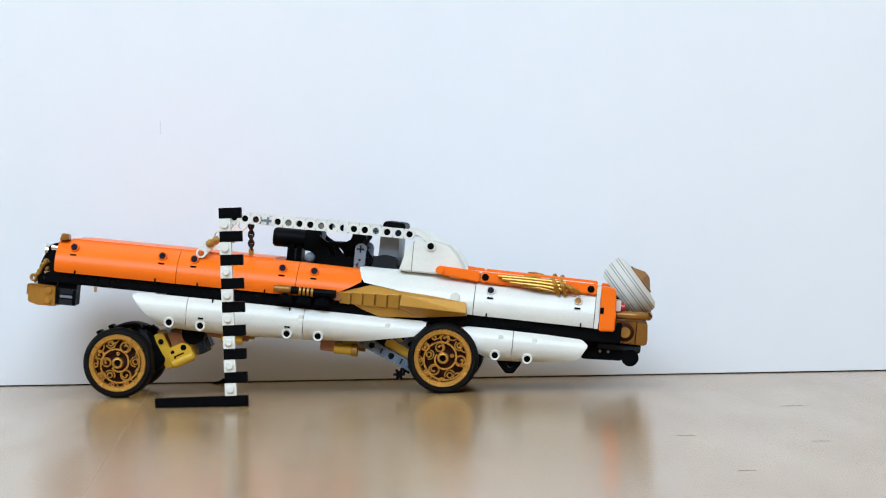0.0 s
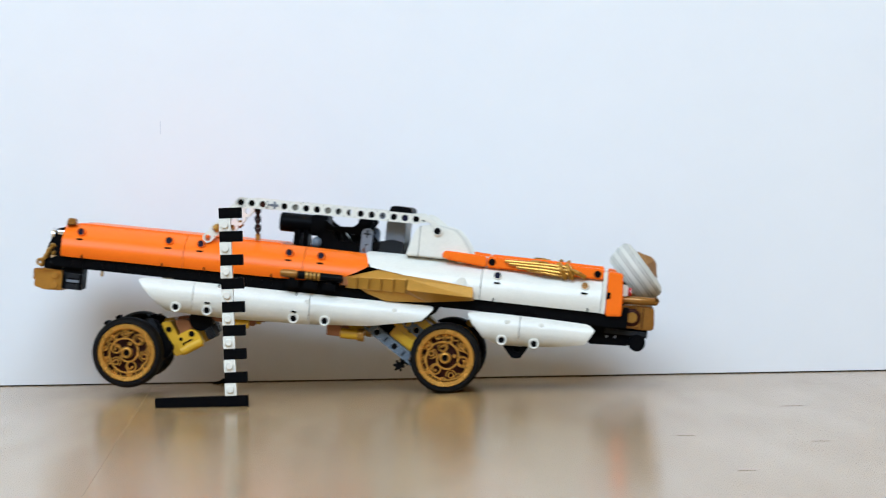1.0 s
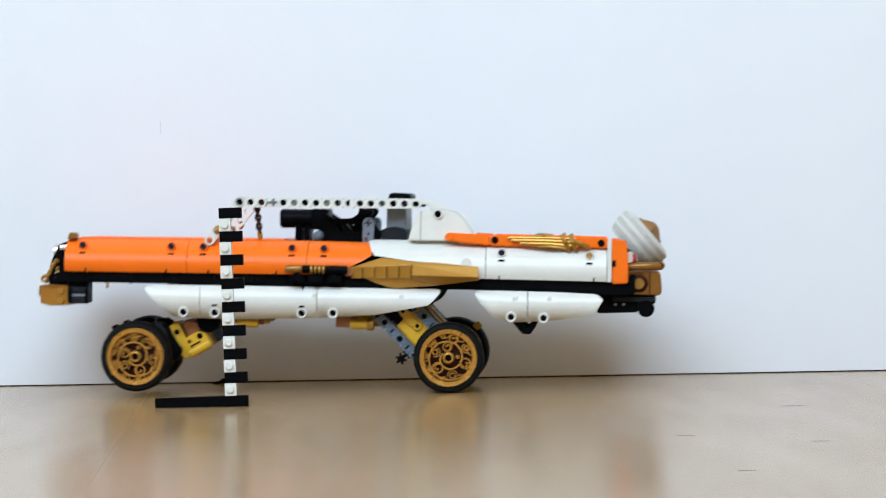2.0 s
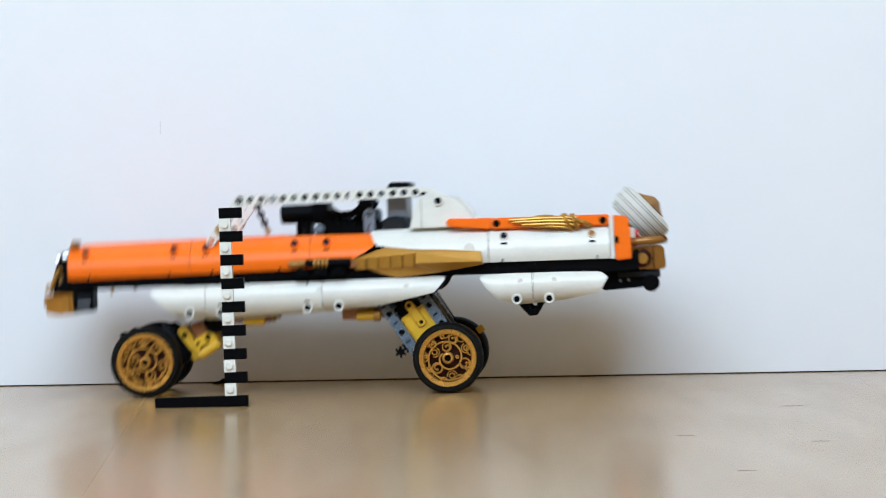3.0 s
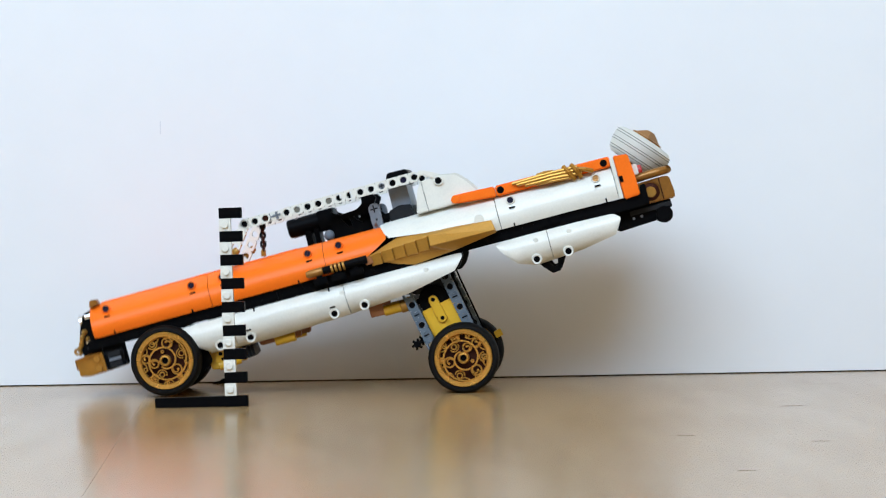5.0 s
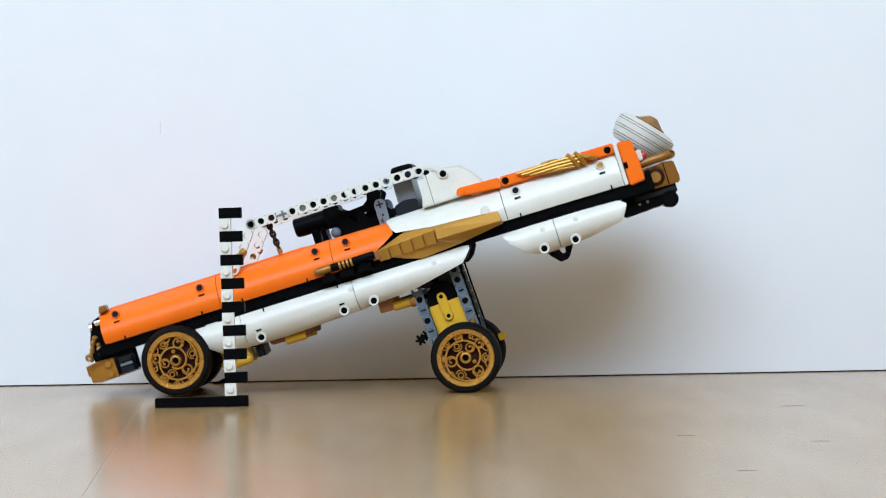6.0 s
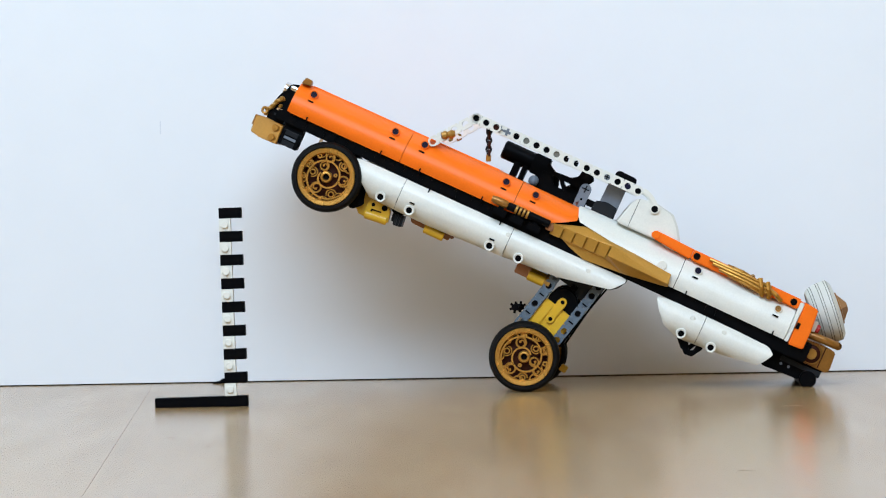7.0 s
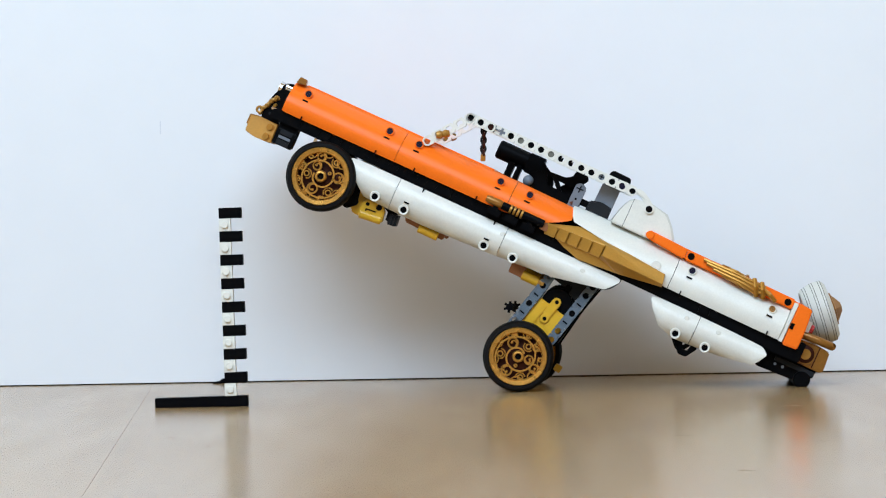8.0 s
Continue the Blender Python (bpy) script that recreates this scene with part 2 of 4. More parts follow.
chip = part("chip", prism([(-4, 0), (9, 0), (9, 4), (3, 3.2), (1.5, 1.6), (-4, 0.8)], -5, 3, 0.2), BLACK, None)
chip.matrix_world = pose(-0.1735, 2.133, 0.0002)
tagged(chip, "small black plastic scrap lying against the wall", "scrap")


# ---- the measuring post ----


def measuring_post():
    post = tagged(new("measuring_post"), "upright post of black and white bricks on a black foot", "measuring post")
    part("foot", box(-46.5, 15.9, -4, 4, 0, 7.2, 0.25), BLACK, post, "long black foot plate")
    pitch = 15.76
    for i in range(8):
        z = 7.2 + i * pitch
        b = part("white_brick", box(0.5, 8.4, -4, 4, z + 0.05, z + 8.55, 0.2), WHITE, post)
        part("stud", cyl((4.3, -4.8, z + 4.4), (0, 1, 0), 2.4, 1.7, 20, 0.25), WHITE, b)
        part("black_plate", box(0.7, 15.8, -4.1, 4.1, z + 8.6, z + pitch, 0.2), BLACK, post)
    return post


measuring_post().matrix_world = pose(-0.1482, 1.876, 0.0, 0, -1.0, 0)

# ---- the model car ----
MM, NOSE = 0.000967, 0.977  # the car is drawn a touch large, its nose a touch long
car = tagged(new("lowrider_model_car"), "orange, white and gold brick-built lowrider hopping on its suspension", "model car")
SIDES = (-1, 1)
HOODCURVE = (54, 55.6, 56, 55.2, 53.4, 50, 44.5, 37)
LOWCURVE = (45, 50.5, 53.5, 55.3, 56, 55.6, 54, 51)

pin_meshes = {}


def pin(x, y, z, side, kind, tilt=0.0):
    """A connector pin with its collar; alike pins share one mesh."""
    if kind not in pin_meshes:
        collar, core = {"orange": (ORANGE, BLUE), "white": (WHITE, BLACK), "blue": (WHITE, BLUE), "tan": (WHITE, OLDGOLD)}[kind]
        bm = bmesh.new()
        r = 3.9 if kind == "white" else 3.2
        add_lathe(bm, [(2.3, 1.2), (2.4, 0.1), (r - 0.4, -0.25), (r, 0.2), (r + 0.1, 6.5)], (0, 0, 0), (0, 1, 0), 20)
        ob = part("pin", bm, collar, car)
        bm = bmesh.new()
        add_lathe(bm, [(0, 1.6), (0.8, 1.6), (1.0, 0.5), (2.35, 0.45), (2.4, 1.4)], (0, 0, 0), (0, 1, 0), 16)
        add_box(bm, -1.9, 1.9, 0.2, 0.7, -0.35, 0.35), add_box(bm, -0.35, 0.35, 0.2, 0.7, -1.9, 1.9)
        cr = part("core", bm, core, ob)
        pin_meshes[kind] = (ob.data, cr.data)
    else:
        ob = new("pin", pin_meshes[kind][0])
        ob.parent = car
        cr = new("core", pin_meshes[kind][1])
        cr.parent = ob
    ob.matrix_basis = pose(x * MM * (NOSE if x < 0 else 1.0), side * y * MM, z * MM, tilt if side < 0 else 180 - tilt, 0, 0)
    # the slot under the collar
    if kind in ("orange", "blue", "tan"):
        part("slot", box(x - 2.2, x + 2.2, side * (y - 1), side * (y + 2.2), z - 6.2, z - 5.0, 0), BLACK, car, "", False)


def notch(x, z, side, y=55.2, h=3.6):
    part("notch", box(x - 0.5, x + 0.5, side * (y - 2), side * (y + 1.6), z - h / 2, z + h / 2, 0), BLACK, car, "", False)


def bodywork(side):
    # orange flank, in three panels
    part("hood_panel", shell([(-234, 33, 11), (-231, 35, 10.4), (-141.7, 35.2, 10.4)], HOODCURVE, side), ORANGE, car, "glossy orange bowed panel")
    part("hood_panel", shell([(-141.3, 35.2, 10.4), (-51.3, 35, 10.4)], HOODCURVE, side), ORANGE, car, "glossy orange bowed panel")
    part("door_panel", shell([(-50.9, 35, 10.4), (-36, 34.8, 12), (-22, 34.6, 14.5), (-10, 34.4, 20.5), (-2.6, 34.2, 25)], HOODCURVE, side), ORANGE, car,
         "orange panel tapering to the white wing")
    for x in (-220.8, -153.7, -129.5, -62.6, -38.5):
        pin(x, 51.9, 29.7, side, "orange", -10)
    for x in (-218, -157, -125, -74):
        notch(x, 11.0, side, 54)
    # white wing and rear flank
    part("wing_panel", shell([(-5.4, 35.6, 34.2), (-3, 36.2, 28.5), (-0.4, 36.4, 25), (30, 36.6, 21), (76, 36, 9.4), (80.8, 36, 9.2)], HOODCURVE, side), WHITE, car,
         "white bowed wing panel")
    part("rear_panel", shell([(81.3, 36, 9.2), (169.2, 37.5, 8.4)], HOODCURVE, side), WHITE, car, "white bowed rear panel")
    pin(92.5, 53.2, 28.4, side, "blue", -12)
    pin(156.6, 53.8, 27.2, side, "tan", -12)
    notch(91, 9.8, side, 54), notch(160, 9.4, side, 54)
    part("stud", cyl((67, side * 54.6, 21), (0, 1, 0), 3.6, 3, 20, 0.3), GREY if side > 0 else WHITE, car, "round white stud")
    # lower white flank
    part("sill_panel", shell([(-173, -0.5, -2), (-170, 0.8, -6), (-164, 1.3, -12), (-152, 1.4, -22), (-131.5, 1.4, -23)], LOWCURVE, side), WHITE, car,
         "white lower panel with an angled end")
    part("sill_panel", shell([(-131.1, 1.4, -23), (-104, 1.4, -23.6), (-43.2, 1.2, -21.6)], LOWCURVE, side), WHITE, car, "white lower panel")
    part("sill_panel", shell([(-42.8, 1.2, -21.6), (2, 1.0, -18.2), (40, 1.2, -10.6), (44, 1.1, -6.6), (47.8, 0.6, -2.0)], LOWCURVE, side), WHITE, car,
         "white lower panel tapering to the rear wheel")
    part("sill_end", prism([(34, 1.8), (48.6, 1.4), (48.8, -1), (45, -7.5), (40, -11.5), (34, -11)], side * 43, side * 50.5), DARK, car, "dark grey end piece")
    for x, z in ((-143.7, -18.4), (-120, -18.6), (-54.5, -18), (-31, -17.6)):
        pin(x, 54.6, z, side, "white", 6)
    for x in (-120, -54.5):
        part("slot", box(x - 2, x + 2, side * 50, side * 55.6, -13.6, -12.4, 0), BLACK, car, "", False)
    notch(-112.5, 0.4, side, 51.6), notch(-54, 0.2, side, 51.6)
    back = 6 if side > 0 else 0
    part("tail_panel", shell([(74 + back, -0.8, -3), (78 + back, 0.4, -9), (86 + back, 0.6, -18), (99, 0.6, -22.6), (111.8, 0.4, -22)], LOWCURVE, side), WHITE, car,
         "white lower panel behind the wheel")
    part("tail_panel", shell([(112.3, 0.4, -22), (135, 0.1, -20.4), (160, -0.8, -16.2), (163, -1.6, -12), (166.5, -4.6, -6)], LOWCURVE, side), WHITE, car,
         "white lower tail panel")
    for x, z in ((100, -18.4), (123.7, -18.8)):
        pin(x, 54.6, z, side, "white", 6)
    for x in (-45, 20, 103, 128):
        part("bump", cyl((x, side * 54.8, -4.5), (0, 1, 0), 1.9, 2.2, 14, 0.5), WHITE, car)
    # trim on the rear wing
    trim = part("trim", prism([(50, 38.4), (52.5, 42.6), (83.5, 41.2), (83.5, 33.2), (54, 36)], side * 42, side * 50, 0.9), ORANGE, car, "orange trim strip")
    part("trim_disc", cyl((54, side * 50, 39.4), (0, 1, 0), 3.0, 2, 20, 0.5), ORANGE, trim)
    part("trim", prism([(84, 41.2), (170, 40.2), (170, 32.4), (84, 33.2)], side * 42, side * 50, 0.9), ORANGE, car, "orange trim strip")
    for x, z in ((87.5, 37.4), (165, 36.3)):
        part("pin_hole", cyl((x, side * 49.9, z), (0, 1, 0), 2.6, 1.2, 20, 0.2), BLACK, car)
    # rear frame
    part("rear_frame", prism([(172.8, 39.4), (183.4, 38.2), (184.8, 22), (184.8, 7.4), (173.4, 6.6)], side * 30, side * 55, 0.8), ORANGE, car, "orange rear corner frame")
    part("strip", box(169.6, 172.6, side * 34, side * 54.4, 8, 38.2, 0.4), WHITE, car)
    part("slot", box(173.2, 175.8, side * 54.6, side * 55.4, 19.4, 24.0, 0), BLACK, car, "", False)
    part("white_block", box(184, 188, side * 24, side * 46, 22, 30, 0.5), WHITE, car)
    part("tail_lamp", cyl((189, side * 40, 25), (1, 0, 0), 3.6, 4, 20, 0.6), RED, car, "small red tail lamp")


for s in SIDES:
    bodywork(s)

# chassis, hood top and ends
part("chassis_rail", prism([(-241, 2.4), (-241, 9), (-234, 11.4), (-140, 11), (76, 10.4), (120, 9), (185, 7.6), (186, 14), (190, 14), (190, -1), (174, -1.6), (75, 0.8), (-106, 2.0)], -51, 51, 0.5),
     BLACK, car, "long black chassis rail")
for s in SIDES:
    for i in range(44):
        part("rail_hole", cyl((-226 + 8 * i, s * 51.0, 6.6), (0, 1, 0), 1.9, 0.9, 10, 0.15), BLACK, car)
    for x in (-205, -196, -187, -96, 112, 120):
        part("rail_plate", box(x - 3.6, x + 3.6, s * 50.6, s * 52.4, 3.0, 8.6, 0.3), BLACK, car)
    part("latch", box(-203, -200.6, s * 50, s * 52, -1.6, 2.2, 0.2), CHROME, car, "small pale clip")
part("hood_top", prism([(-229, 33), (-226, 35.5), (-70, 35.7), (-68, 33)], -39, 39, 1.2), ORANGE, car, "flat orange hood top")
part("deck", box(-116, 172, -35, 35, 10, 33.5, 0.6), BLACK, car, "black inner deck")
part("trunk_lid", prism([(60, 33), (62, 39.4), (168, 38.4), (168, 33)], -42, 42, 1.0), WHITE, car, "white trunk lid")
part("nose", prism([(-247, -0.6), (-248, 8), (-245.5, 18), (-240, 30), (-233.5, 32), (-233.5, -0.6)], -46.4, 46.4, 0.8), BLACK, car, "black nose")
for s in SIDES:
    lamp = part("headlight", add_lathe(bmesh.new(), [(0, -1), (3.6, -1.6), (5.2, -4), (5.8, -4), (5.6, 2), (0, 2)], (-240, s * 40, 24.5), (1, 0, 0), 24), CHROME, car, "round chrome headlight")
    part("lens", cyl((-243, s * 40, 24.5), (1, 0, 0), 3.4, 1.2, 20, 0.4), CHROME, lamp)
    part("stem", add_tube(bmesh.new(), [(-240, s * 46, 18), (-245, s * 47, 14), (-246, s * 47.4, 9), (-250, s * 47, 5)], 1.6, 8), GOLD, car, "twisted gold rod")
    for kx, kz, kr in ((-242, 17.4, 1.8), (-244.6, 13.6, 1.9), (-246.4, 9.6, 1.7), (-248.6, 2.6, 1.6), (-240.6, 12, 1.5)):
        part("knob", add_lathe(bmesh.new(), [(0, -1.8), (kr * 0.7, -1.8), (kr, -0.8), (kr, 0.8), (kr * 0.7, 1.8), (0, 1.8)], (kx, s * 47.6, kz), (0.2, 1, 0.3), 12), GOLD, car)
    part("headlight_rim", cyl((-236.4, s * 44, 27.6), (1, 0, 0), 3.0, 6, 16, 0.5), CHROME, car)
    part("grille_bar", box(-243, -236, s * 46.6, s * 48.4, 4, 6, 0.3), DARK, car), part("grille_bar", box(-242.6, -235, s * 46.6, s * 48.4, 8.4, 10.2, 0.3), CHROME, car)
    part("knob", add_lathe(bmesh.new(), [(1.3, -2.2), (2.4, -2.4), (2.9, -1.6), (2.9, 1.6), (2.4, 2.2), (1.3, 2.2)], (-250, s * 48.5, 4.6), (0, 1, 0), 20, True), GOLD, car, "round gold ring")
bm = add_prism(bmesh.new(), [(-255, -14), (-255.4, -1), (-246, 0.2), (-232.6, -0.2), (-232, -15), (-245.6, -15.4)], -50, 50)
for v in bm.verts:
    if v.co.x < -250:
        v.co.y *= 0.78  # the corners are cut off at a slant
bumper = part("bumper", bevelled(bm, 0.6), BRASS, car, "gold front bumper")
for s in SIDES:
    for z in (-4.2, -11.6):
        part("stud", cyl((-237.6, s * 50.4, z), (0, 1, 0), 2.5, 1.6, 20, 0.25), BRASS, bumper)
part("skid", box(-232, -217, -30, -47, -13.0, 2.6, 0.4), BLACK, car, "black block behind the bumper")
part("skid_bar", box(-231.6, -216.4, -44, -49, -5.4, -1.6, 0.4), DARK, car), part("skid_bar", box(-231, -216.6, -44, -49, -13.6, -9.4, 0.4), DARK, car)
part("skid_web", box(-231.4, -217, -46, -48.6, -8.4, -6.4, 0.2), GREY, car)
for x in (-231.6, -219.4):
    part("skid_rib", box(x, x + 2.6, -46, -49.2, -13.2, -2.2, 0.2), BLACK, car)
part("skid_lug", box(-227.6, -221.6, -46, -49.2, -12.8, -9.6, 0.2), DARK, car)
part("cap", prism([(-233.5, 33.4), (-232, 38.8), (-226.6, 38.4), (-226, 34.4)], -47, -38, 0.5), OLDGOLD, car, "small gold cap")
part("bumper_plate", box(-256.6, -255, -38, 38, -9, -1, 0.4), OLDGOLD, bumper)


def cab(side):
    y0, y1 = side * 48.6, side * 41.4
    roof = part("roof_beam", liftarm((-103 + 8.25 * 4, 62.92), (8.25, 0.03), 13, y0, y1), WHITE, car, "white beam with a row of round holes")
    part("front_beam", liftarm((-103, 62.8), (8.25, 0.03), 3, y0, y1), WHITE, roof)
    # the connector between the two beams: a web, a bar and a cross
    part("connector", box(-84.6, -71.8, side * 46.2, side * 42, 59.6, 66.2, 0.2), WHITE, roof)
    for xa, xb, za, zb in ((-84.0, -82.6, 60.2, 65.4), (-82.8, -80.2, 62.2, 63.5), (-80.4, -74.8, 62.0, 63.8), (-78.5, -76.7, 60.2, 65.6)):
        part("connector_bar", box(xa, xb, side * 45.8, side * 46.7, za, zb, 0), GREY, roof, "", False)
    for i in (5, 8, 13):
        part("axle_end", cyl((-103 + 8.25 * i, side * 45.6, 62.8), (0, 1, 0), 2.3, 3.0, 16, 0.2), GREY if i == 13 else PINTAN, roof)
    cross = bmesh.new()
    add_box(cross, 2.5, 6.0, side * 46.9, side * 47.5, 62.7, 63.5), add_box(cross, 3.85, 4.65, side * 46.8, side * 47.4, 61.3, 64.9)
    part("axle_cross", cross, DARK, roof, "", False)
    # dark discs close holes that only look dark through to the cabin
    for i in (0, 1, 2, 4, 6, 7, 11, 12, 14, 16):
        part("dark_core", cyl((-103 + 8.25 * i, side * 44.8, 62.9), (0, 1, 0), 2.3, 3.0, 16, 0.2), BROWNSHADE if i == 2 else BLACK, roof)
    # half discs for the two holes that are partly see-through
    for i in (9, 10):
        half = add_prism(bmesh.new(), [(-103 + 8.25 * i + 2.3 * math.cos(radians(a)), 62.9 + 2.3 * math.sin(radians(a))) for a in range(90, 271, 20)], side * 45.5, side * 42.5)
        part("dark_core", half, BLACK, roof, "", False)
    part("dark_core", cyl((-103 + 8.25 * 15, side * 46.2, 62.9), (0, 1, 0), 2.3, 3.0, 16, 0.2), BLUE, roof)
    pillar = part("pillar", liftarm((-103, 62.8), (-5.6, -7.1), 5, y0, y1), WHITE, car, "slanting white windscreen pillar")
    part("clasp", add_lathe(bmesh.new(), [(0, -5), (2.4, -5), (3.2, -2), (2.2, 0), (3.2, 2), (2.4, 5), (0, 5)], (-117, side * 48.5, 43.5), (0.8, 0.2, 0.5), 16), GOLD, pillar, "gold clasp")
    # curved end of the roof and the rear quarter
    q = part("quarter_panel", prism([(23.6, 36), (25, 41), (26, 45.4), (28.2, 52.4), (31.9, 58.6), (40, 59.8), (48, 59.6), (58.4, 57.0), (64.8, 50.6), (70, 42.6), (71, 36)], side * 36, side * 46.8, 0.9),
             WHITE, car, "white rear quarter of the cab")
    # bent arm from the roof beam down to its pin
    arm = add_prism(bmesh.new(), [(32.4, 66.4), (34, 66.8), (37, 66.0), (41, 64.0), (45, 61.2), (48.4, 58.6), (49.4, 56), (48.2, 53.2), (45.4, 52.2), (42.6, 53.4), (41.6, 56.2), (42.2, 58.2), (40, 60.6), (37, 62.4), (33.6, 63.0), (32.4, 62.0)],
                    side * 41.4, side * 48.4)
    part("roof_end", bevelled(arm, 0.4), WHITE, q, "curved white end of the roof beam")
    part("pin_hole", cyl((45.4, side * 48.0, 56), (0, 1, 0), 2.5, 1.2, 20, 0.2), BLACK, q)
    part("seam", box(32.6, 33.0, side * 46, side * 47, 36.4, 58.4, 0), LINE, q, "", False)
    if side < 0:
        part("window_edge", prism([(46, 60.4), (59.6, 58.0), (66.2, 51.2), (71.6, 43.2), (73, 37), (70, 37), (68.4, 42.4), (63.4, 50), (57.4, 56), (46, 58.6)], side * 38, side * 45.6, 0.3), SPAREWHITE, q, "grey-white edge of the rear window")


for s in SIDES:
    cab(s)

HANG = (-89.0, -38.0, 59.5)
chain = tagged(new("chain"), "hanging chain of brown and dark links")
chain.parent = car
for i in range(6):
    bm = bmesh.new()
    add_tube(bm, [(1.7 * math.cos(2 * math.pi * k / 12), 0, 2.5 * math.sin(2 * math.pi * k / 12)) for k in range(12)], 0.95, 6, True)
    bmesh.ops.rotate(bm, verts=bm.verts, matrix=Matrix.Rotation(radians(90 * (i % 2) + 20), 3, "Z"))
    bmesh.ops.translate(bm, verts=bm.verts, vec=(0, 0, -1.5 - 3.3 * i))
    part("chain_link", bm, BROWNSHADE if i % 2 else DARK, chain)
part("clip", box(-2.2, 2.2, -2, 2, -1.6, 1.4, 0.4), DARK, chain)
part("weight", cyl((0, 0, -21.2), (0, 0, 1), 1.9, 5, 14, 0.5), BRASS, chain, "small gold weight")

part("engine", cyl((-58, -8, 51), (1, 0, 0), 7.0, 37, 24, 1.2), BLACK, car, "black cylinder under the roof")
part("engine", cyl((-58, 10, 51), (1, 0, 0), 7.0, 37, 24, 1.2), BLACK, car, "black cylinder under the roof")
part("engine_head", box(-52, -39, -16, 18, 43, 58.5, 0.8), BLACK, car)
for x0, x1 in ((-64.5, -59.5), (-57.5, -53.5)):
    part("engine_post", box(x0, x1, -14, 14, 33, 46.5, 0.5), BLACK, car)
part("ball_joint", add_lathe(bmesh.new(), [(4 * math.sin(math.pi * k / 12), -4 * math.cos(math.pi * k / 12)) for k in range(13)], (-45, -30, 38.5), (0, 1, 0), 20), BLUEGREY, car, "grey ball joint")
for y in (-24, 24):
    # two bands with slanting gaps between them
    part("seat_frame", prism([(-40, 56), (-38, 54), (-33, 51.2), (-20, 52), (-15.5, 55), (-14.5, 60), (-6, 60.5), (-3.5, 57), (-6, 53), (-8, 51), (-7, 47), (-12, 46.6), (-20, 47.4), (-34, 48), (-40, 49)], y - 3, y + 3, 0.5),
         BLACK, car, "black seat frame")
    part("seat_brace", prism([(-46, 33), (-44, 40), (-40, 49.5), (-34, 49), (-30, 41.5), (-14, 41.5), (-8, 49), (-2, 42), (-2, 33)], y - 3, y + 3, 0.5), BLACK, car)
    part("seat_strut", prism([(-29.5, 48.5), (-25.5, 48.5), (-18, 41), (-22.5, 41)], y - 2.6, y + 2.6, 0.3), BLACK, car)
for s in SIDES:
    part("seat_side", prism([(-47, 33), (-46, 44), (-40, 50), (-30, 49.4), (-27, 43.6), (-27, 33)], s * 17, s * 20, 0.4), BLACK, car)
    part("seat_side", prism([(-21, 33), (-21, 44.6), (-17, 49), (-8, 48.4), (-4, 41), (-4, 33)], s * 17, s * 20, 0.4), BLACK, car)
part("seat", box(-44, -8, -21, 21, 33, 40, 1.5), BLACK, car, "black seat")
for s in SIDES:
    part("lever", liftarm((-6.6, 48.6), (0, -8), 3, s * 38, s * 31, 4.2, 0.9), GREY, car, "grey upright lever")
    tip = bmesh.new()
    add_box(tip, -9.4, -3.8, s * 37.6, s * 38.5, 48.1, 49.1), add_box(tip, -7.1, -6.1, s * 37.5, s * 38.4, 45.8, 51.4)
    part("lever_cross", tip, DARK, car, "", False)
    part("lever_axle", box(-2.5, 8, s * 36, s * 33, 38, 43, 0.4), BLACK, car)
part("seat_back", prism([(6.5, 38), (7, 60.4), (21, 60.4), (21, 38)], -34, 34, 0.8), GREY, car, "grey seat back")
part("seat_base", prism([(3, 35), (3.5, 44), (12, 46.5), (21, 45), (21, 35)], -37, 37, 0.8), DARK, car, "dark grey seat base")
part("rear_window", prism([(40, 58.4), (56.4, 55.6), (62, 50), (67.5, 41.5), (69, 36), (64, 36), (59, 47), (54, 51), (40, 55)], -35.6, 35.6, 0.4), GREY, car, "grey tinted rear window")
part("roof_clip", prism([(8.6, 66.4), (9.2, 69.8), (11, 71.2), (24, 70.8), (25.4, 69), (25.4, 66.4)], -46, 6, 0.6), BLACK, car, "black clip across the roof")
part("roof_bar", box(12, 21, -41, 41, 60.8, 66.6, 0.5), BLACK, car)


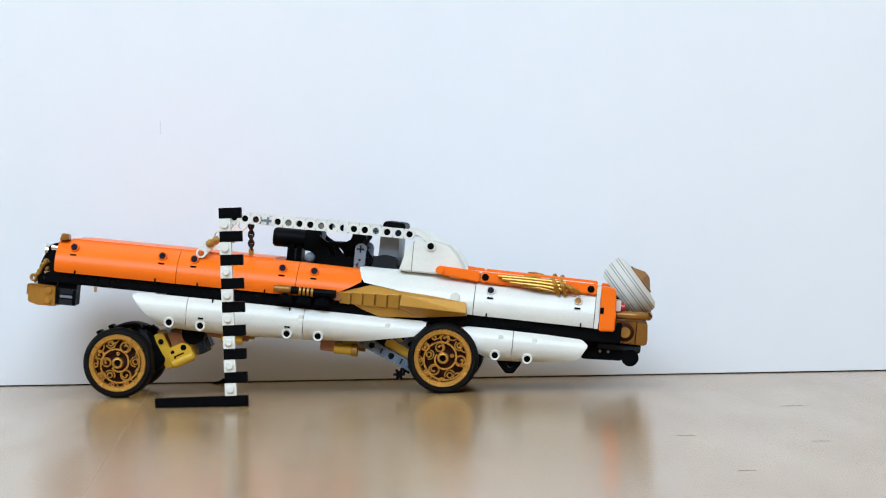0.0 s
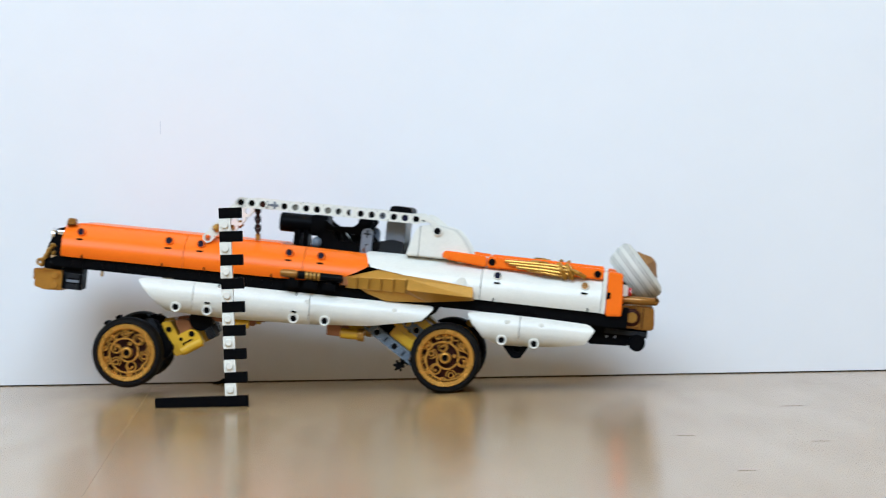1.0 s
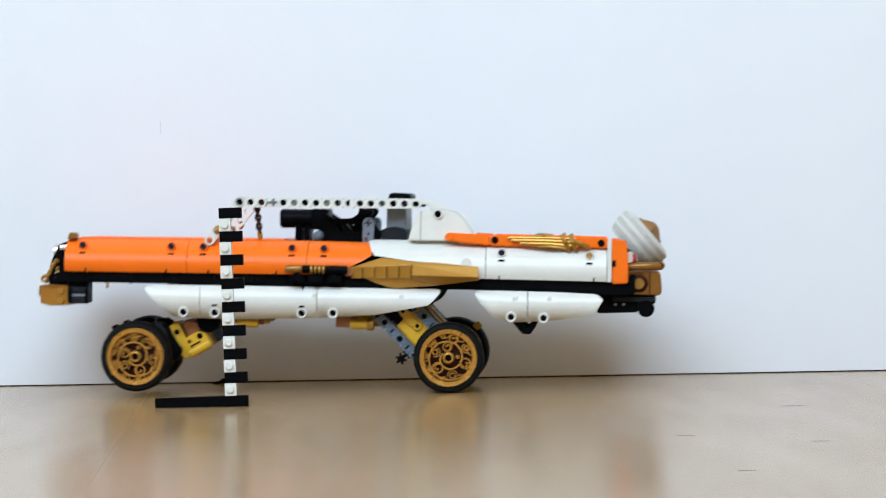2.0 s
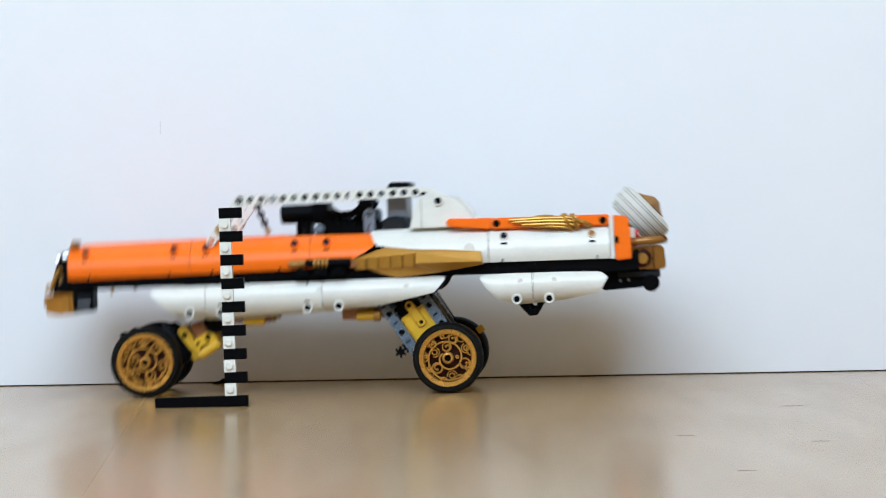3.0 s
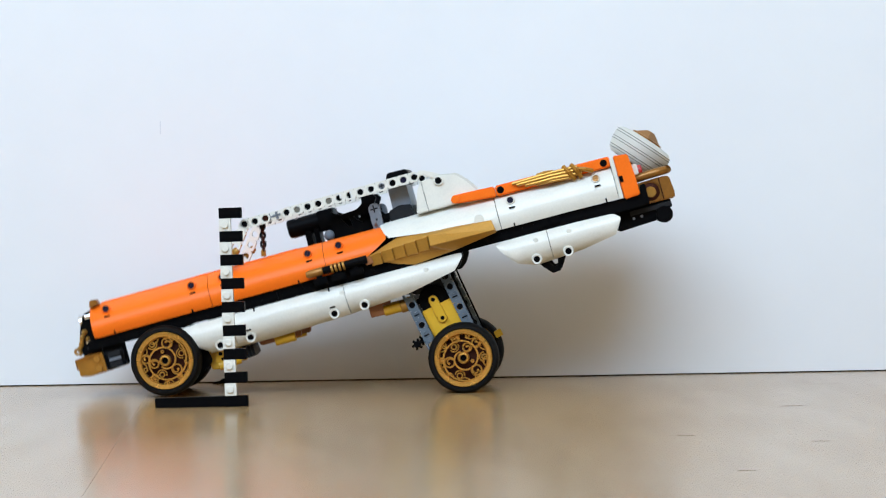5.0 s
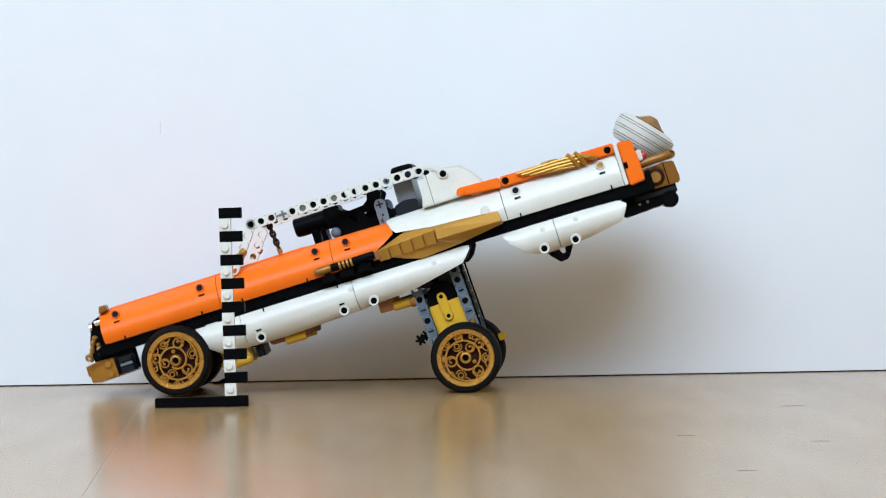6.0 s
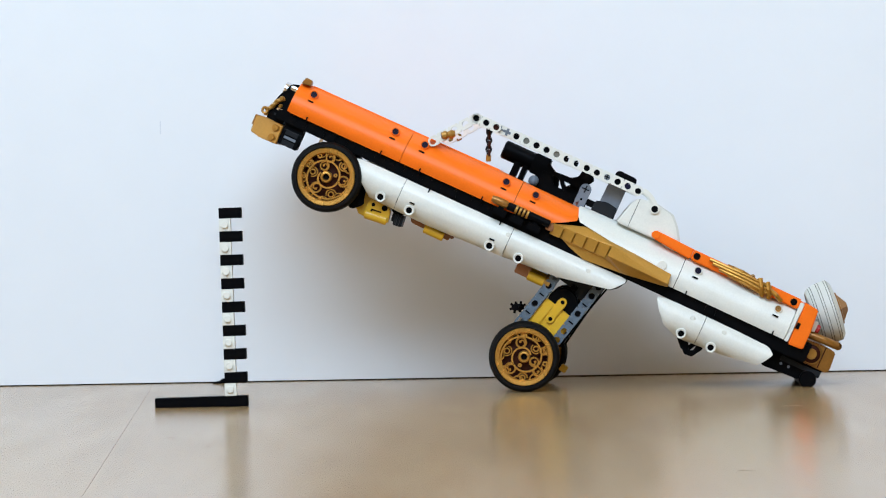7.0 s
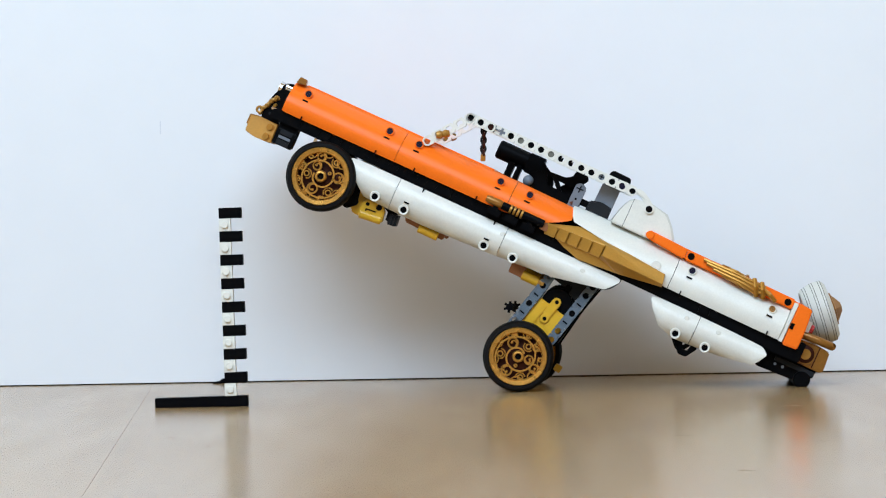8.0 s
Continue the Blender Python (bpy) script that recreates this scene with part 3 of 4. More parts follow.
def fin(side):
    """Gold blade with a ridge and a stepped lower facet."""
    bm = bmesh.new()
    t, u, r1, r2, e1, e2, e3, b0, b1, mid, r0 = (bm.verts.new((x, side * y, z)) for x, y, z in (
        (-22, 54.5, 15.0), (7, 51.6, 24.4), (28, 58.8, 19.2), (28, 65.2, 11.4), (75.6, 57.6, 17.8), (76.6, 62.0, 10.4), (77, 58.6, 8.2), (0, 52.6, 5.2), (13, 53, 1.2), (44, 55.2, 3.6), (27, 56.4, 8.4)))
    k = [bm.verts.new((x, side * 51, z)) for x, z in ((-22, 15.0), (7, 24.2), (75.6, 17.8), (77, 8.2), (13, 1.2), (0, 5.2))]
    for f in ((t, r1, u), (r1, e1, u), (t, r0, r1), (r1, r0, r2), (r1, r2, e2, e1), (t, b0, b1, r0), (r0, b1, mid), (r0, mid, r2), (r2, mid, e3, e2), (e1, e2, e3, k[3], k[2]), (u, e1, k[2], k[1]), (t, u, k[1], k[0]),
              (b0, t, k[0], k[5]), (b1, b0, k[5], k[4]), (e3, mid, b1, k[4], k[3]), (k[0], k[1], k[2], k[3], k[4], k[5])):
        bm.faces.new(f)
    blade = part("side_blade", bevelled(bm, 0.35, 1), BLADE, car, "gold blade with a ridge and stepped teeth", False)
    for i in range(5):
        x = -17.5 + 9.0 * i
        q = (x + 19) / 48
        zt, zb = 16.6 + 2.4 * q, 8.2 + 0.8 * q
        y = 55.8 + 4.4 * q
        tooth, lean = bmesh.new(), 3.4
        for px in (x, x + 8.5):
            rise = 2.6 * (px - x) / 8.5
            for dy, pz in ((1.6, zt), (1.6 - lean, zb), (-2.5 - lean, zb), (-2.5, zt)):
                tooth.verts.new((px, side * (y + dy + rise), pz))
        tooth.verts.ensure_lookup_table()
        v = tooth.verts
        for f in ((0, 1, 2, 3), (7, 6, 5, 4), (0, 4, 5, 1), (1, 5, 6, 2), (2, 6, 7, 3), (3, 7, 4, 0)):
            tooth.faces.new([v[k] for k in f])
        part("tooth", bevelled(tooth, 0.35, 1), BLADE, blade, "", False)


def torpedo(side):
    y = side * 57.5
    rod = part("torpedo", cyl((-37, y, 14.4), (1, 0, 0), 2.9, 34, 20, 0.3), BLACK, car, "black rod with gold bands")
    part("tip", add_lathe(bmesh.new(), [(0, -7), (2.2, -7), (2.8, -4), (3.0, 4), (2.2, 6), (0, 6)], (-60, y, 14.6), (1, 0, 0), 20), OLDGOLD, rod, "dark gold tip")
    for x in (-47, -44, -41, -38):
        part("band", cyl((x, y, 14.4), (1, 0, 0), 3.4, 1.8, 20, 0.3), GOLD, rod)
    for x in (-58, -44, -30):
        part("clip", box(x - 5, x + 5.5, side * 52, side * 58.5, 4.6, 9.8, 0.4), BLACK, car), part("clip_stem", box(x - 2, x + 2, side * 54, side * 58, 9, 13, 0.3), BLACK, car)
    part("clip_end", box(-22, -16, side * 53, side * 57, 10, 16, 0.5), BROWN, car)


def ornament(side):
    """Gold crossed-blade ornament on the trim."""
    o = part("ornament", prism([(97, 39.8), (112, 40.8), (128, 40.4), (143, 39.8), (151, 35.6), (143, 32), (132, 31.4), (116, 32.8), (104, 36.4)], side * 48, side * 51.4, 0.9), ORNAMENT, car, "gold ornament of joined blades")
    for (xa, za), (xb, zb), r in (((97, 39.2), (146, 39.0), 1.2), ((100, 37.6), (150, 36.4), 1.4), ((106, 35.6), (148, 33.8), 1.4), ((114, 34.0), (141, 32.0), 1.0), ((136, 41.6), (142, 30.6), 1.7),
                                  ((142, 41.4), (147, 31), 1.7), ((146, 37), (156, 33), 1.7), ((116, 40.6), (128, 40.2), 1.2)):
        bm = bmesh.new()
        add_tube(bm, [(xa, side * 51.6, za), ((xa + xb) / 2, side * 54.2, (za + zb) / 2 + 0.5), (xb, side * 51.8, zb)], r, 8)
        part("rib", bm, ORNAMENT, o)


for s in SIDES:
    fin(s), torpedo(s), ornament(s)

# spare tyre and rear bumper
AX = Vector((0.745, 0, 0.667))


def on_axis(d, c=(192.0, 0, 37.4)):
    return tuple(Vector(c) + AX * d)


prof = [(12, -8.4), (18.4, -8.8), (20.2, -7.4), (21.8, -3.6), (22.8, 0.5), (23.3, 4.6), (22.9, 8.4), (20, 11), (12, 12)]
spare = part("spare_tyre", add_lathe(bmesh.new(), [(0, -7.6)] + prof + [(0, 7.6)], on_axis(0), AX, 48), SPAREWHITE, car, "white spare tyre with thin dark grooves")
for d, r in ((-6, 20.8), (-4.2, 21.55), (0.2, 22.74), (2, 22.98), (6.4, 23.11), (8.2, 22.92)):
    part("groove", add_lathe(bmesh.new(), [(r - 1, d - 0.28), (r + 0.12, d - 0.22), (r + 0.12, d + 0.22), (r - 1, d + 0.28)], on_axis(0), AX, 48, True), LINE, spare)
part("spare_hub", add_lathe(bmesh.new(), [(0, 11), (12, 11.4), (12, 13.2), (10, 13.6), (3, 18.5), (0, 18.8)], on_axis(0), AX, 4), OLDGOLD, spare, "faceted gold hub", False)
part("spare_stem", cyl(on_axis(-11), tuple(AX), 6, 8, 20), BLACK, car)
rear = part("rear_bumper", prism([(184.5, -1), (184.5, 15.4), (203, 16), (208.6, 15), (209.8, 2), (208.6, -1.4)], -42, 42, 0.8), OLDGOLD, car, "gold rear bumper")
for s in SIDES:
    # hollow round the boss, its shade given as a dark brown colour
    dish = add_lathe(bmesh.new(), [(4.0, 1.2), (6.4, 0.2), (7.0, -0.6), (7.8, -0.2), (7.8, 1.4)], (192.8, s * 42.2, 7), (0, s, 0), 28)
    part("boss_dish", dish, BROWNSHADE, rear, "round recess, coloured dark for its shade")
    part("boss", cyl((192.8, s * 42.4, 7), (0, 1, 0), 4.1, 2.4, 20, 0.4), GOLD, rear)
    part("bumper_band", box(200.4, 201.2, s * 41, s * 42.4, -0.6, 15.4, 0.1), BROWNSHADE, rear)
bend = [(184, 42, 19.2), (195, 43.5, 19.8), (203, 43, 20), (206.6, 40.6, 20), (208.6, 36, 20), (209.4, 20, 20)]
part("rear_tube", add_tube(bmesh.new(), [(x, -y, z) for x, y, z in bend] + bend[::-1], 3.0, 12), OLDGOLD, car, "bronze tube over the rear bumper")
part("tail_block", prism([(157, -2), (190, 0.4), (205.4, -1.2), (205.4, -7.4), (197, -8), (191.5, -14.2), (164, -15.4), (160, -12)], -38, 38, 0.5), BLACK, car, "black tail with a skid roller")
part("roller", cyl((198.3, 0, -11.2), (0, 1, 0), 6.3, 82, 28, 0.8), BLACK, car, "black skid roller")
for s in SIDES:
    for x, z in ((176, -8.6), (182, -8.4)):
        part("bolt", cyl((x, s * 38.2, z), (0, 1, 0), 1.1, 1, 10, 0.1), GREY, car)
    part("tail_plate", box(174, 205, s * 37.6, s * 40.4, -6.4, -2.8, 0.4), DARK, car, "dark grey plate along the tail")
    hook = add_prism(bmesh.new(), [(100, -21), (103, -25.5), (108.5, -31.4), (114.5, -31), (119.5, -23), (119, -20), (115, -20), (113.6, -26.6), (110, -26.8), (108, -22)], s * 38, s * 43)
    part("hook", bevelled(hook, 0.4), BLACK, car, "black towing hook")
    part("tube", cyl((-11, s * 36, -26), (1, 0, 0), 3.9, 17, 20, 0.5), YELLOW, car, "short yellow tube")
    part("tube_collar", cyl((-4, s * 36, -26), (1, 0, 0), 4.8, 5, 20, 0.4), GOLD, car)
    part("tube_block", prism([(-30, -28.4), (-30, -20), (-19, -20), (-19, -28.6)], s * 33, s * 39, 0.5), BROWN, car)
    part("link", prism([(-118, -22.6), (-116, -26.6), (-106, -27), (-85, -27.6), (-84, -22.5), (-104, -21)], s * 30, s * 37, 0.6), BROWN, car, "copper brown link")
    part("tube", cyl((-97, s * 37.6, -26.2), (1, 0, 0), 3.7, 16, 16, 0.4), YELLOW, car, "short yellow tube")
for s in SIDES:
    part("arm_bracket", prism([(-4, -13), (32, -8), (35, -13), (28.5, -27), (23, -27.4), (12, -21.5), (-3, -18)], s * 29, s * 32.4, 0.6), DARK, car, "dark grey arm bracket")
part("floor_pan", box(-150, 30, -40, 40, -16, 4, 1.0), DARK, car, "dark underside")
part("floor_pan", box(90, 158, -40, 40, -14, 1, 1.0), DARK, car, "dark underside")

# ---- wheels and suspension ----
NOSE = 1.0
WHEEL = 25.8


# scrollwork along the spiral: angle, distance from the hub, size
RINGS = ((0, 6.9, 0.9), (150, 10.5, 1.8), (277, 13.2, 1.9), (382, 15.3, 1.8), (458, 15.9, 1.35), (530, 16.2, 1.0), (606, 16.6, 0.6))
CURLS = ((89, 8.2, 3.1), (217, 10.6, 3.6), (336, 13.0, 3.7), (428, 14.3, 3.1), (492, 14.8, 2.6), (566, 15.6, 1.9))


def add_ribbon(bm, polar, y, wide, deep):
    """A flat band along points given as radius and angle in degrees."""
    rows = []
    for r, f in polar:
        c, s = math.cos(radians(f)), math.sin(radians(f))
        rows.append([bm.verts.new(((r + u) * c, y + v, (r + u) * s)) for u, v in ((-wide / 2, -deep / 2), (wide / 2, -deep / 2), (wide / 2, deep / 2), (-wide / 2, deep / 2))])
    for a, b in zip(rows, rows[1:]):
        for k in range(4):
            bm.faces.new((a[k], a[(k + 1) % 4], b[(k + 1) % 4], b[k]))
    bm.faces.new(rows[0]), bm.faces.new(rows[-1][::-1])
    return bm


def wheel(name):
    w = tagged(new(name), "black tyre on a gold filigree rim")
    w.parent = car
    bm = bmesh.new()
    add_lathe(bm, [(20.9, -8.4), (21.9, -9.6), (23.9, -9.4), (25.2, -8), (25.8, -5.4), (25.8, 5.4), (25.2, 8), (23.9, 9.4), (21.9, 9.6), (20.9, 8.4)], (0, 0, 0), (0, 1, 0), 64, True)
    part("tyre", bm, RUBBER, w, "smooth black rubber tyre")
    for face in (-1, 1):
        y = face * 7.4
        rim = part("rim", add_lathe(bmesh.new(), [(21.2, face * 7.6), (21.2, face * 9.0), (20.7, face * 9.6), (17.9, face * 9.2), (17.1, face * 8.2), (16.9, face * 5.6)], (0, 0, 0), (0, 1, 0), 64, True),
                   RIMGOLD, w, "bright gold rim with a broad flange")
        hub = bmesh.new()
        add_lathe(hub, [(2.2, y - face), (2.3, y + 1.6 * face), (2.7, y + 2.2 * face), (3.7, y + 2.0 * face), (4.3, y + 1.2 * face), (4.5, y - 0.8 * face)], (0, 0, 0), (0, 1, 0), 32, True)
        part("hub", hub, RIMGOLD, rim)
        scroll = bmesh.new()
        # one long spiral from the hub to the flange
        add_ribbon(scroll, [(10.07 + 0.0225 * f, f) for f in range(-228, 346, 6)], y + 0.5 * face, 1.25, 2.0)
        for f, r, size in RINGS:
            c, s = math.cos(radians(f)), math.sin(radians(f))
            add_lathe(scroll, [(size - 0.55, -0.9), (size - 0.4, 0.7), (size + 0.4, 0.7), (size + 0.6, -0.9)], (r * c, y, r * s), (0, face, 0), 18, True)
        for f, r, size in CURLS:
            c, s = math.cos(radians(f)), math.sin(radians(f))
            cx, cz = r * c, r * s
            cell = []
            for n in range(24):
                px, pz = cx + size * math.cos(radians(15 * n)), cz + size * math.sin(radians(15 * n))
                q = min(1.0, 17.3 / math.hypot(px, pz))
                cell.append((px * q, y, pz * q))
            add_tube(scroll, cell, 0.7, 6, True)
            # the comma that curls in from the cell's wall
            hook = []
            for n in range(12):
                a, q = f - 165 + 19 * n, size * (0.92 - 0.058 * n)
                hook.append((cx + q * math.cos(radians(a)) * 0.94, y + 0.2 * face, cz + q * math.sin(radians(a)) * 0.94))
            add_tube(scroll, hook, 0.55, 6)
            add_cyl(scroll, hook[-1], (0, 1, 0), 0.95, 1.9, 12, 0.3)
        # scallops that hang from the flange
        for k in range(9):
            f = 40 * k + 12
            c, s = math.cos(radians(f)), math.sin(radians(f))
            add_tube(scroll, [(18.4 * c + 3.9 * math.cos(radians(f + a)), y - 0.3 * face, 18.4 * s + 3.9 * math.sin(radians(f + a))) for a in range(105, 256, 15)], 0.55, 6)
        for f, r, size in RINGS[1:4]:
            c, s = math.cos(radians(f)), math.sin(radians(f))
            add_tube(scroll, [(r * c + (size + 1.7) * math.cos(radians(f + a)), y - 0.2 * face, r * s + (size + 1.7) * math.sin(radians(f + a))) for a in range(90, 271, 15)], 0.55, 6)
        part("scrollwork", scroll, RIMGOLD, rim, "gold spiral scrollwork")
    # inside of the rim: shade behind the scrollwork is painted in as dark brown
    back = bmesh.new()
    add_lathe(back, [(2.0, -4.0), (17, -2.6), (20.9, -7.4), (20.9, 7.4), (17, 2.6), (2.0, 4.0)], (0, 0, 0), (0, 1, 0), 48, True)
    part("dish", back, BROWNSHADE, w, "inner dish of the gold rim, coloured dark for its shade")
    part("axle", cyl((0, 0, 0), (0, 1, 0), 2.0, 14, 16, 0.3), BLACK, w)
    return w


FRONT_PIVOT, FRONT_ARM, FRONT_SWAY = (-143.2, -22.0), 50.0, 39.0
REAR_PIVOT, REAR_ARM = (0.0, -18.0), 63.0
LINK_PIVOT = (31.5, -15.0)
TRACK = 50.5
FAR_PIVOT = (-106.0, -13.0)


def rear_arm(side):
    arm = tagged(new("rear_swing_arm"), "blue-grey beams and yellow gear block of the rear swing arm")
    arm.parent = car
    part("beam", liftarm((0.4, -1), (0, -8.2), 8, side * 40.6, side * 33), BLUEGREY, arm, "blue-grey beam with holes")
    for i in (2, 4):
        part("plug_slot", box(-1.6, 2.4, side * 40.1, side * 40.5, -1.6 - 8.2 * i, -0.5 - 8.2 * i, 0), BLACK, arm, "", False)
        part("plug", box(-1.9, 2.7, side * 40.2, side * 34, -3.2 - 8.2 * i, 1.2 - 8.2 * i, 0.4), BLUEGREY, arm)
    for i in (1, 3):
        part("dark_core", cyl((0.4, side * 39, -1 - 8.2 * i), (0, 1, 0), 2.2, 3, 14, 0.2), BLACK, arm)
    part("gear_block", prism([(4.6, -17), (29.6, -17), (29.6, -58), (24, -64), (9, -64), (4.6, -58)], side * 38, side * 16, 0.8), YELLOW, arm, "yellow gear block")
    part("tab", prism([(12.6, -26), (12.6, -12), (14, -9.4), (17.8, -9.4), (19.4, -12), (19.4, -26)], side * 40, side * 36, 0.7), YELLOW, arm)
    part("panel", box(6, 12.4, side * 37.5, side * 39.2, -40, -19, 0.4), YELLOW, arm), part("panel", box(19.8, 28.4, side * 37.5, side * 39.2, -40, -19, 0.4), YELLOW, arm)
    boss = part("boss", cyl((16.4, side * 38.6, -27.5), (0, 1, 0), 3.4, 3, 20, 0.4), YELLOW, arm)
    part("dark_core", cyl((16.4, side * 39.9, -27.5), (0, 1, 0), 1.5, 1, 12, 0.1), BLACK, boss)
    part("dark_core", cyl((16, side * 39.9, -12.4), (0, 1, 0), 1.5, 1, 12, 0.1), BLACK, arm)
    part("motor", cyl((16.4, side * 27, -13), (0, 1, 0), 11.2, 18, 28, 0.6), BLACK, arm, "black round motor")
    part("motor_neck", box(13.6, 18.6, side * 34, side * 22, -6, 3, 0.5), BLACK, arm)
    gear = bmesh.new()
    add_cyl(gear, (-9, side * 37, -37), (0, 1, 0), 2.6, 5, 14, 0.2)
    for k in range(6):
        c, s = math.cos(math.pi * k / 3), math.sin(math.pi * k / 3)
        add_cyl(gear, (-9 + 3 * c, side * 37, -37 + 3 * s), (c, 0, s), 0.9, 2.6, 8, 0.1)
    part("gear", gear, BLACK, arm, "small black gear")
    part("hub", cyl((18.4, side * 40, -60.2), (0, 1, 0), 6, 6, 20, 0.4), DARK, arm)
    if side > 0:
        part("marker", box(41.5, 47, side * 36, side * 46, -60.5, -55, 0.5), YELLOW, arm)
    return arm


def rear_link(side):
    link = tagged(new("rear_link"), "blue-grey trailing link with holes")
    link.parent = car
    part("beam", liftarm((0, 2), (0, -8.2), 7, side * 40.6, side * 33), BLUEGREY, link)
    for i in (2, 4):
        part("plug_slot", box(-2.0, 2.0, side * 40.1, side * 40.5, 1.4 - 8.2 * i, 2.5 - 8.2 * i, 0), BLACK, link, "", False)
        part("plug", box(-2.3, 2.3, side * 40.2, side * 34, -0.2 - 8.2 * i, 4.2 - 8.2 * i, 0.4), BLUEGREY, link)
    for i in (1, 3):
        part("dark_core", cyl((0, side * 39, 2 - 8.2 * i), (0, 1, 0), 2.2, 3, 14, 0.2), BLACK, link)
    part("strap", add_tube(bmesh.new(), [(-3.4, side * 38, 3.6), (-1.4, side * 38, 6.4), (2.6, side * 38, 7), (5.4, side * 38, 4.6), (5.0, side * 38, -6), (4.6, side * 38, -30), (4.4, side * 38, -50)], 0.7, 8), BLACK, link, "thin black strap")
    return link


def front_arm(side):
    arm = tagged(new("front_swing_arm"), "yellow gear block and dark knuckle of the front swing arm")
    arm.parent = car
    w = 0.8
    part("gear_block", prism([(w + 26.5, -18), (w + 28.5, 9), (w + 35.5, 7), (w + 35.5, -20)], side * 37, side * 16, 0.8), YELLOW, arm, "yellow gear block")
    part("bracket", prism([(w + 38, 6), (w + 46, 3), (w + 52, -4), (w + 37, -8)], side * 35, side * 16, 0.8), BROWN, arm, "copper brown bracket")
    part("gear_box", prism([(w + 32, -19), (w + 32.6, -8), (w + 36, -5), (w + 46, -5), (w + 50.5, -9), (w + 51, -19)], side * 41.5, side * 30, 0.8), YELLOW, arm)
    for x, z in ((w + 45.8, -8.8), (w + 37, -8.8)):
        part("dark_core", cyl((x, side * 41.2, z), (0, 1, 0), 2.2 if x > w + 45 else 1.4, 1.2, 14, 0.1), BLACK, arm)
    part("slot", box(w + 36.4, w + 44.4, side * 41, side * 41.9, -13, -12, 0), BLACK, arm, "", False)
    part("slot", box(w + 36.4, w + 37.6, side * 41, side * 41.9, -14, -12, 0), BLACK, arm, "", False)
    for x in (w + 55.4, w + 57.7, w + 60):
        part("fin", box(x, x + 1.4, side * 40, side * 20, -18.2, -10, 0.2), DARK, arm)
    part("cylinder", cyl((w + 41.4, side * 39, -17), (1, 0, 0), 3.6, 17, 20, 0.5), YELLOW, arm)
    part("dark_core", cyl((w + 31.5, side * 37.4, 2), (0, 1, 0), 2.0, 1.2, 14, 0.1), BLACK, arm)
    part("motor", cyl((w + 56, side * 28, -2), (0, 1, 0), 8.6, 18, 24, 0.6), BLACK, arm, "black round motor")
    part("end_block", box(w + 54.4, w + 60.6, side * 38, side * 20, -18.6, -10.6, 0.6), DARK, arm)
    part("knuckle", prism([(w + 9, 13), (w + 20, 17), (w + 27, 12), (w + 29.5, -12), (w + 22, -17), (w + 6, -8)], side * 40, side * 33, 0.8), BLACK, arm, "dark steering knuckle")
    part("knuckle_cap", box(w + 7, w + 16, side * 45, side * 33, 12.5, 19, 0.6), BLACK, arm), part("knuckle_cap", box(w - 8, w - 4, side * 48, side * 36, 24, 28, 0.5), BLACK, arm)
    part("strut", box(w + 20.5, w + 25, side * 42, side * 37, 2, 15, 0.5), DARK, arm)
    part("dark_core", cyl((w + 28, side * 42.4, -10), (0, 1, 0), 2.2, 1.2, 14, 0.1), BLACK, arm)
    return arm


front = [(s, front_arm(s), wheel("front_wheel")) for s in SIDES]
rears = [(s, rear_arm(s), rear_link(s), wheel("rear_wheel")) for s in SIDES]

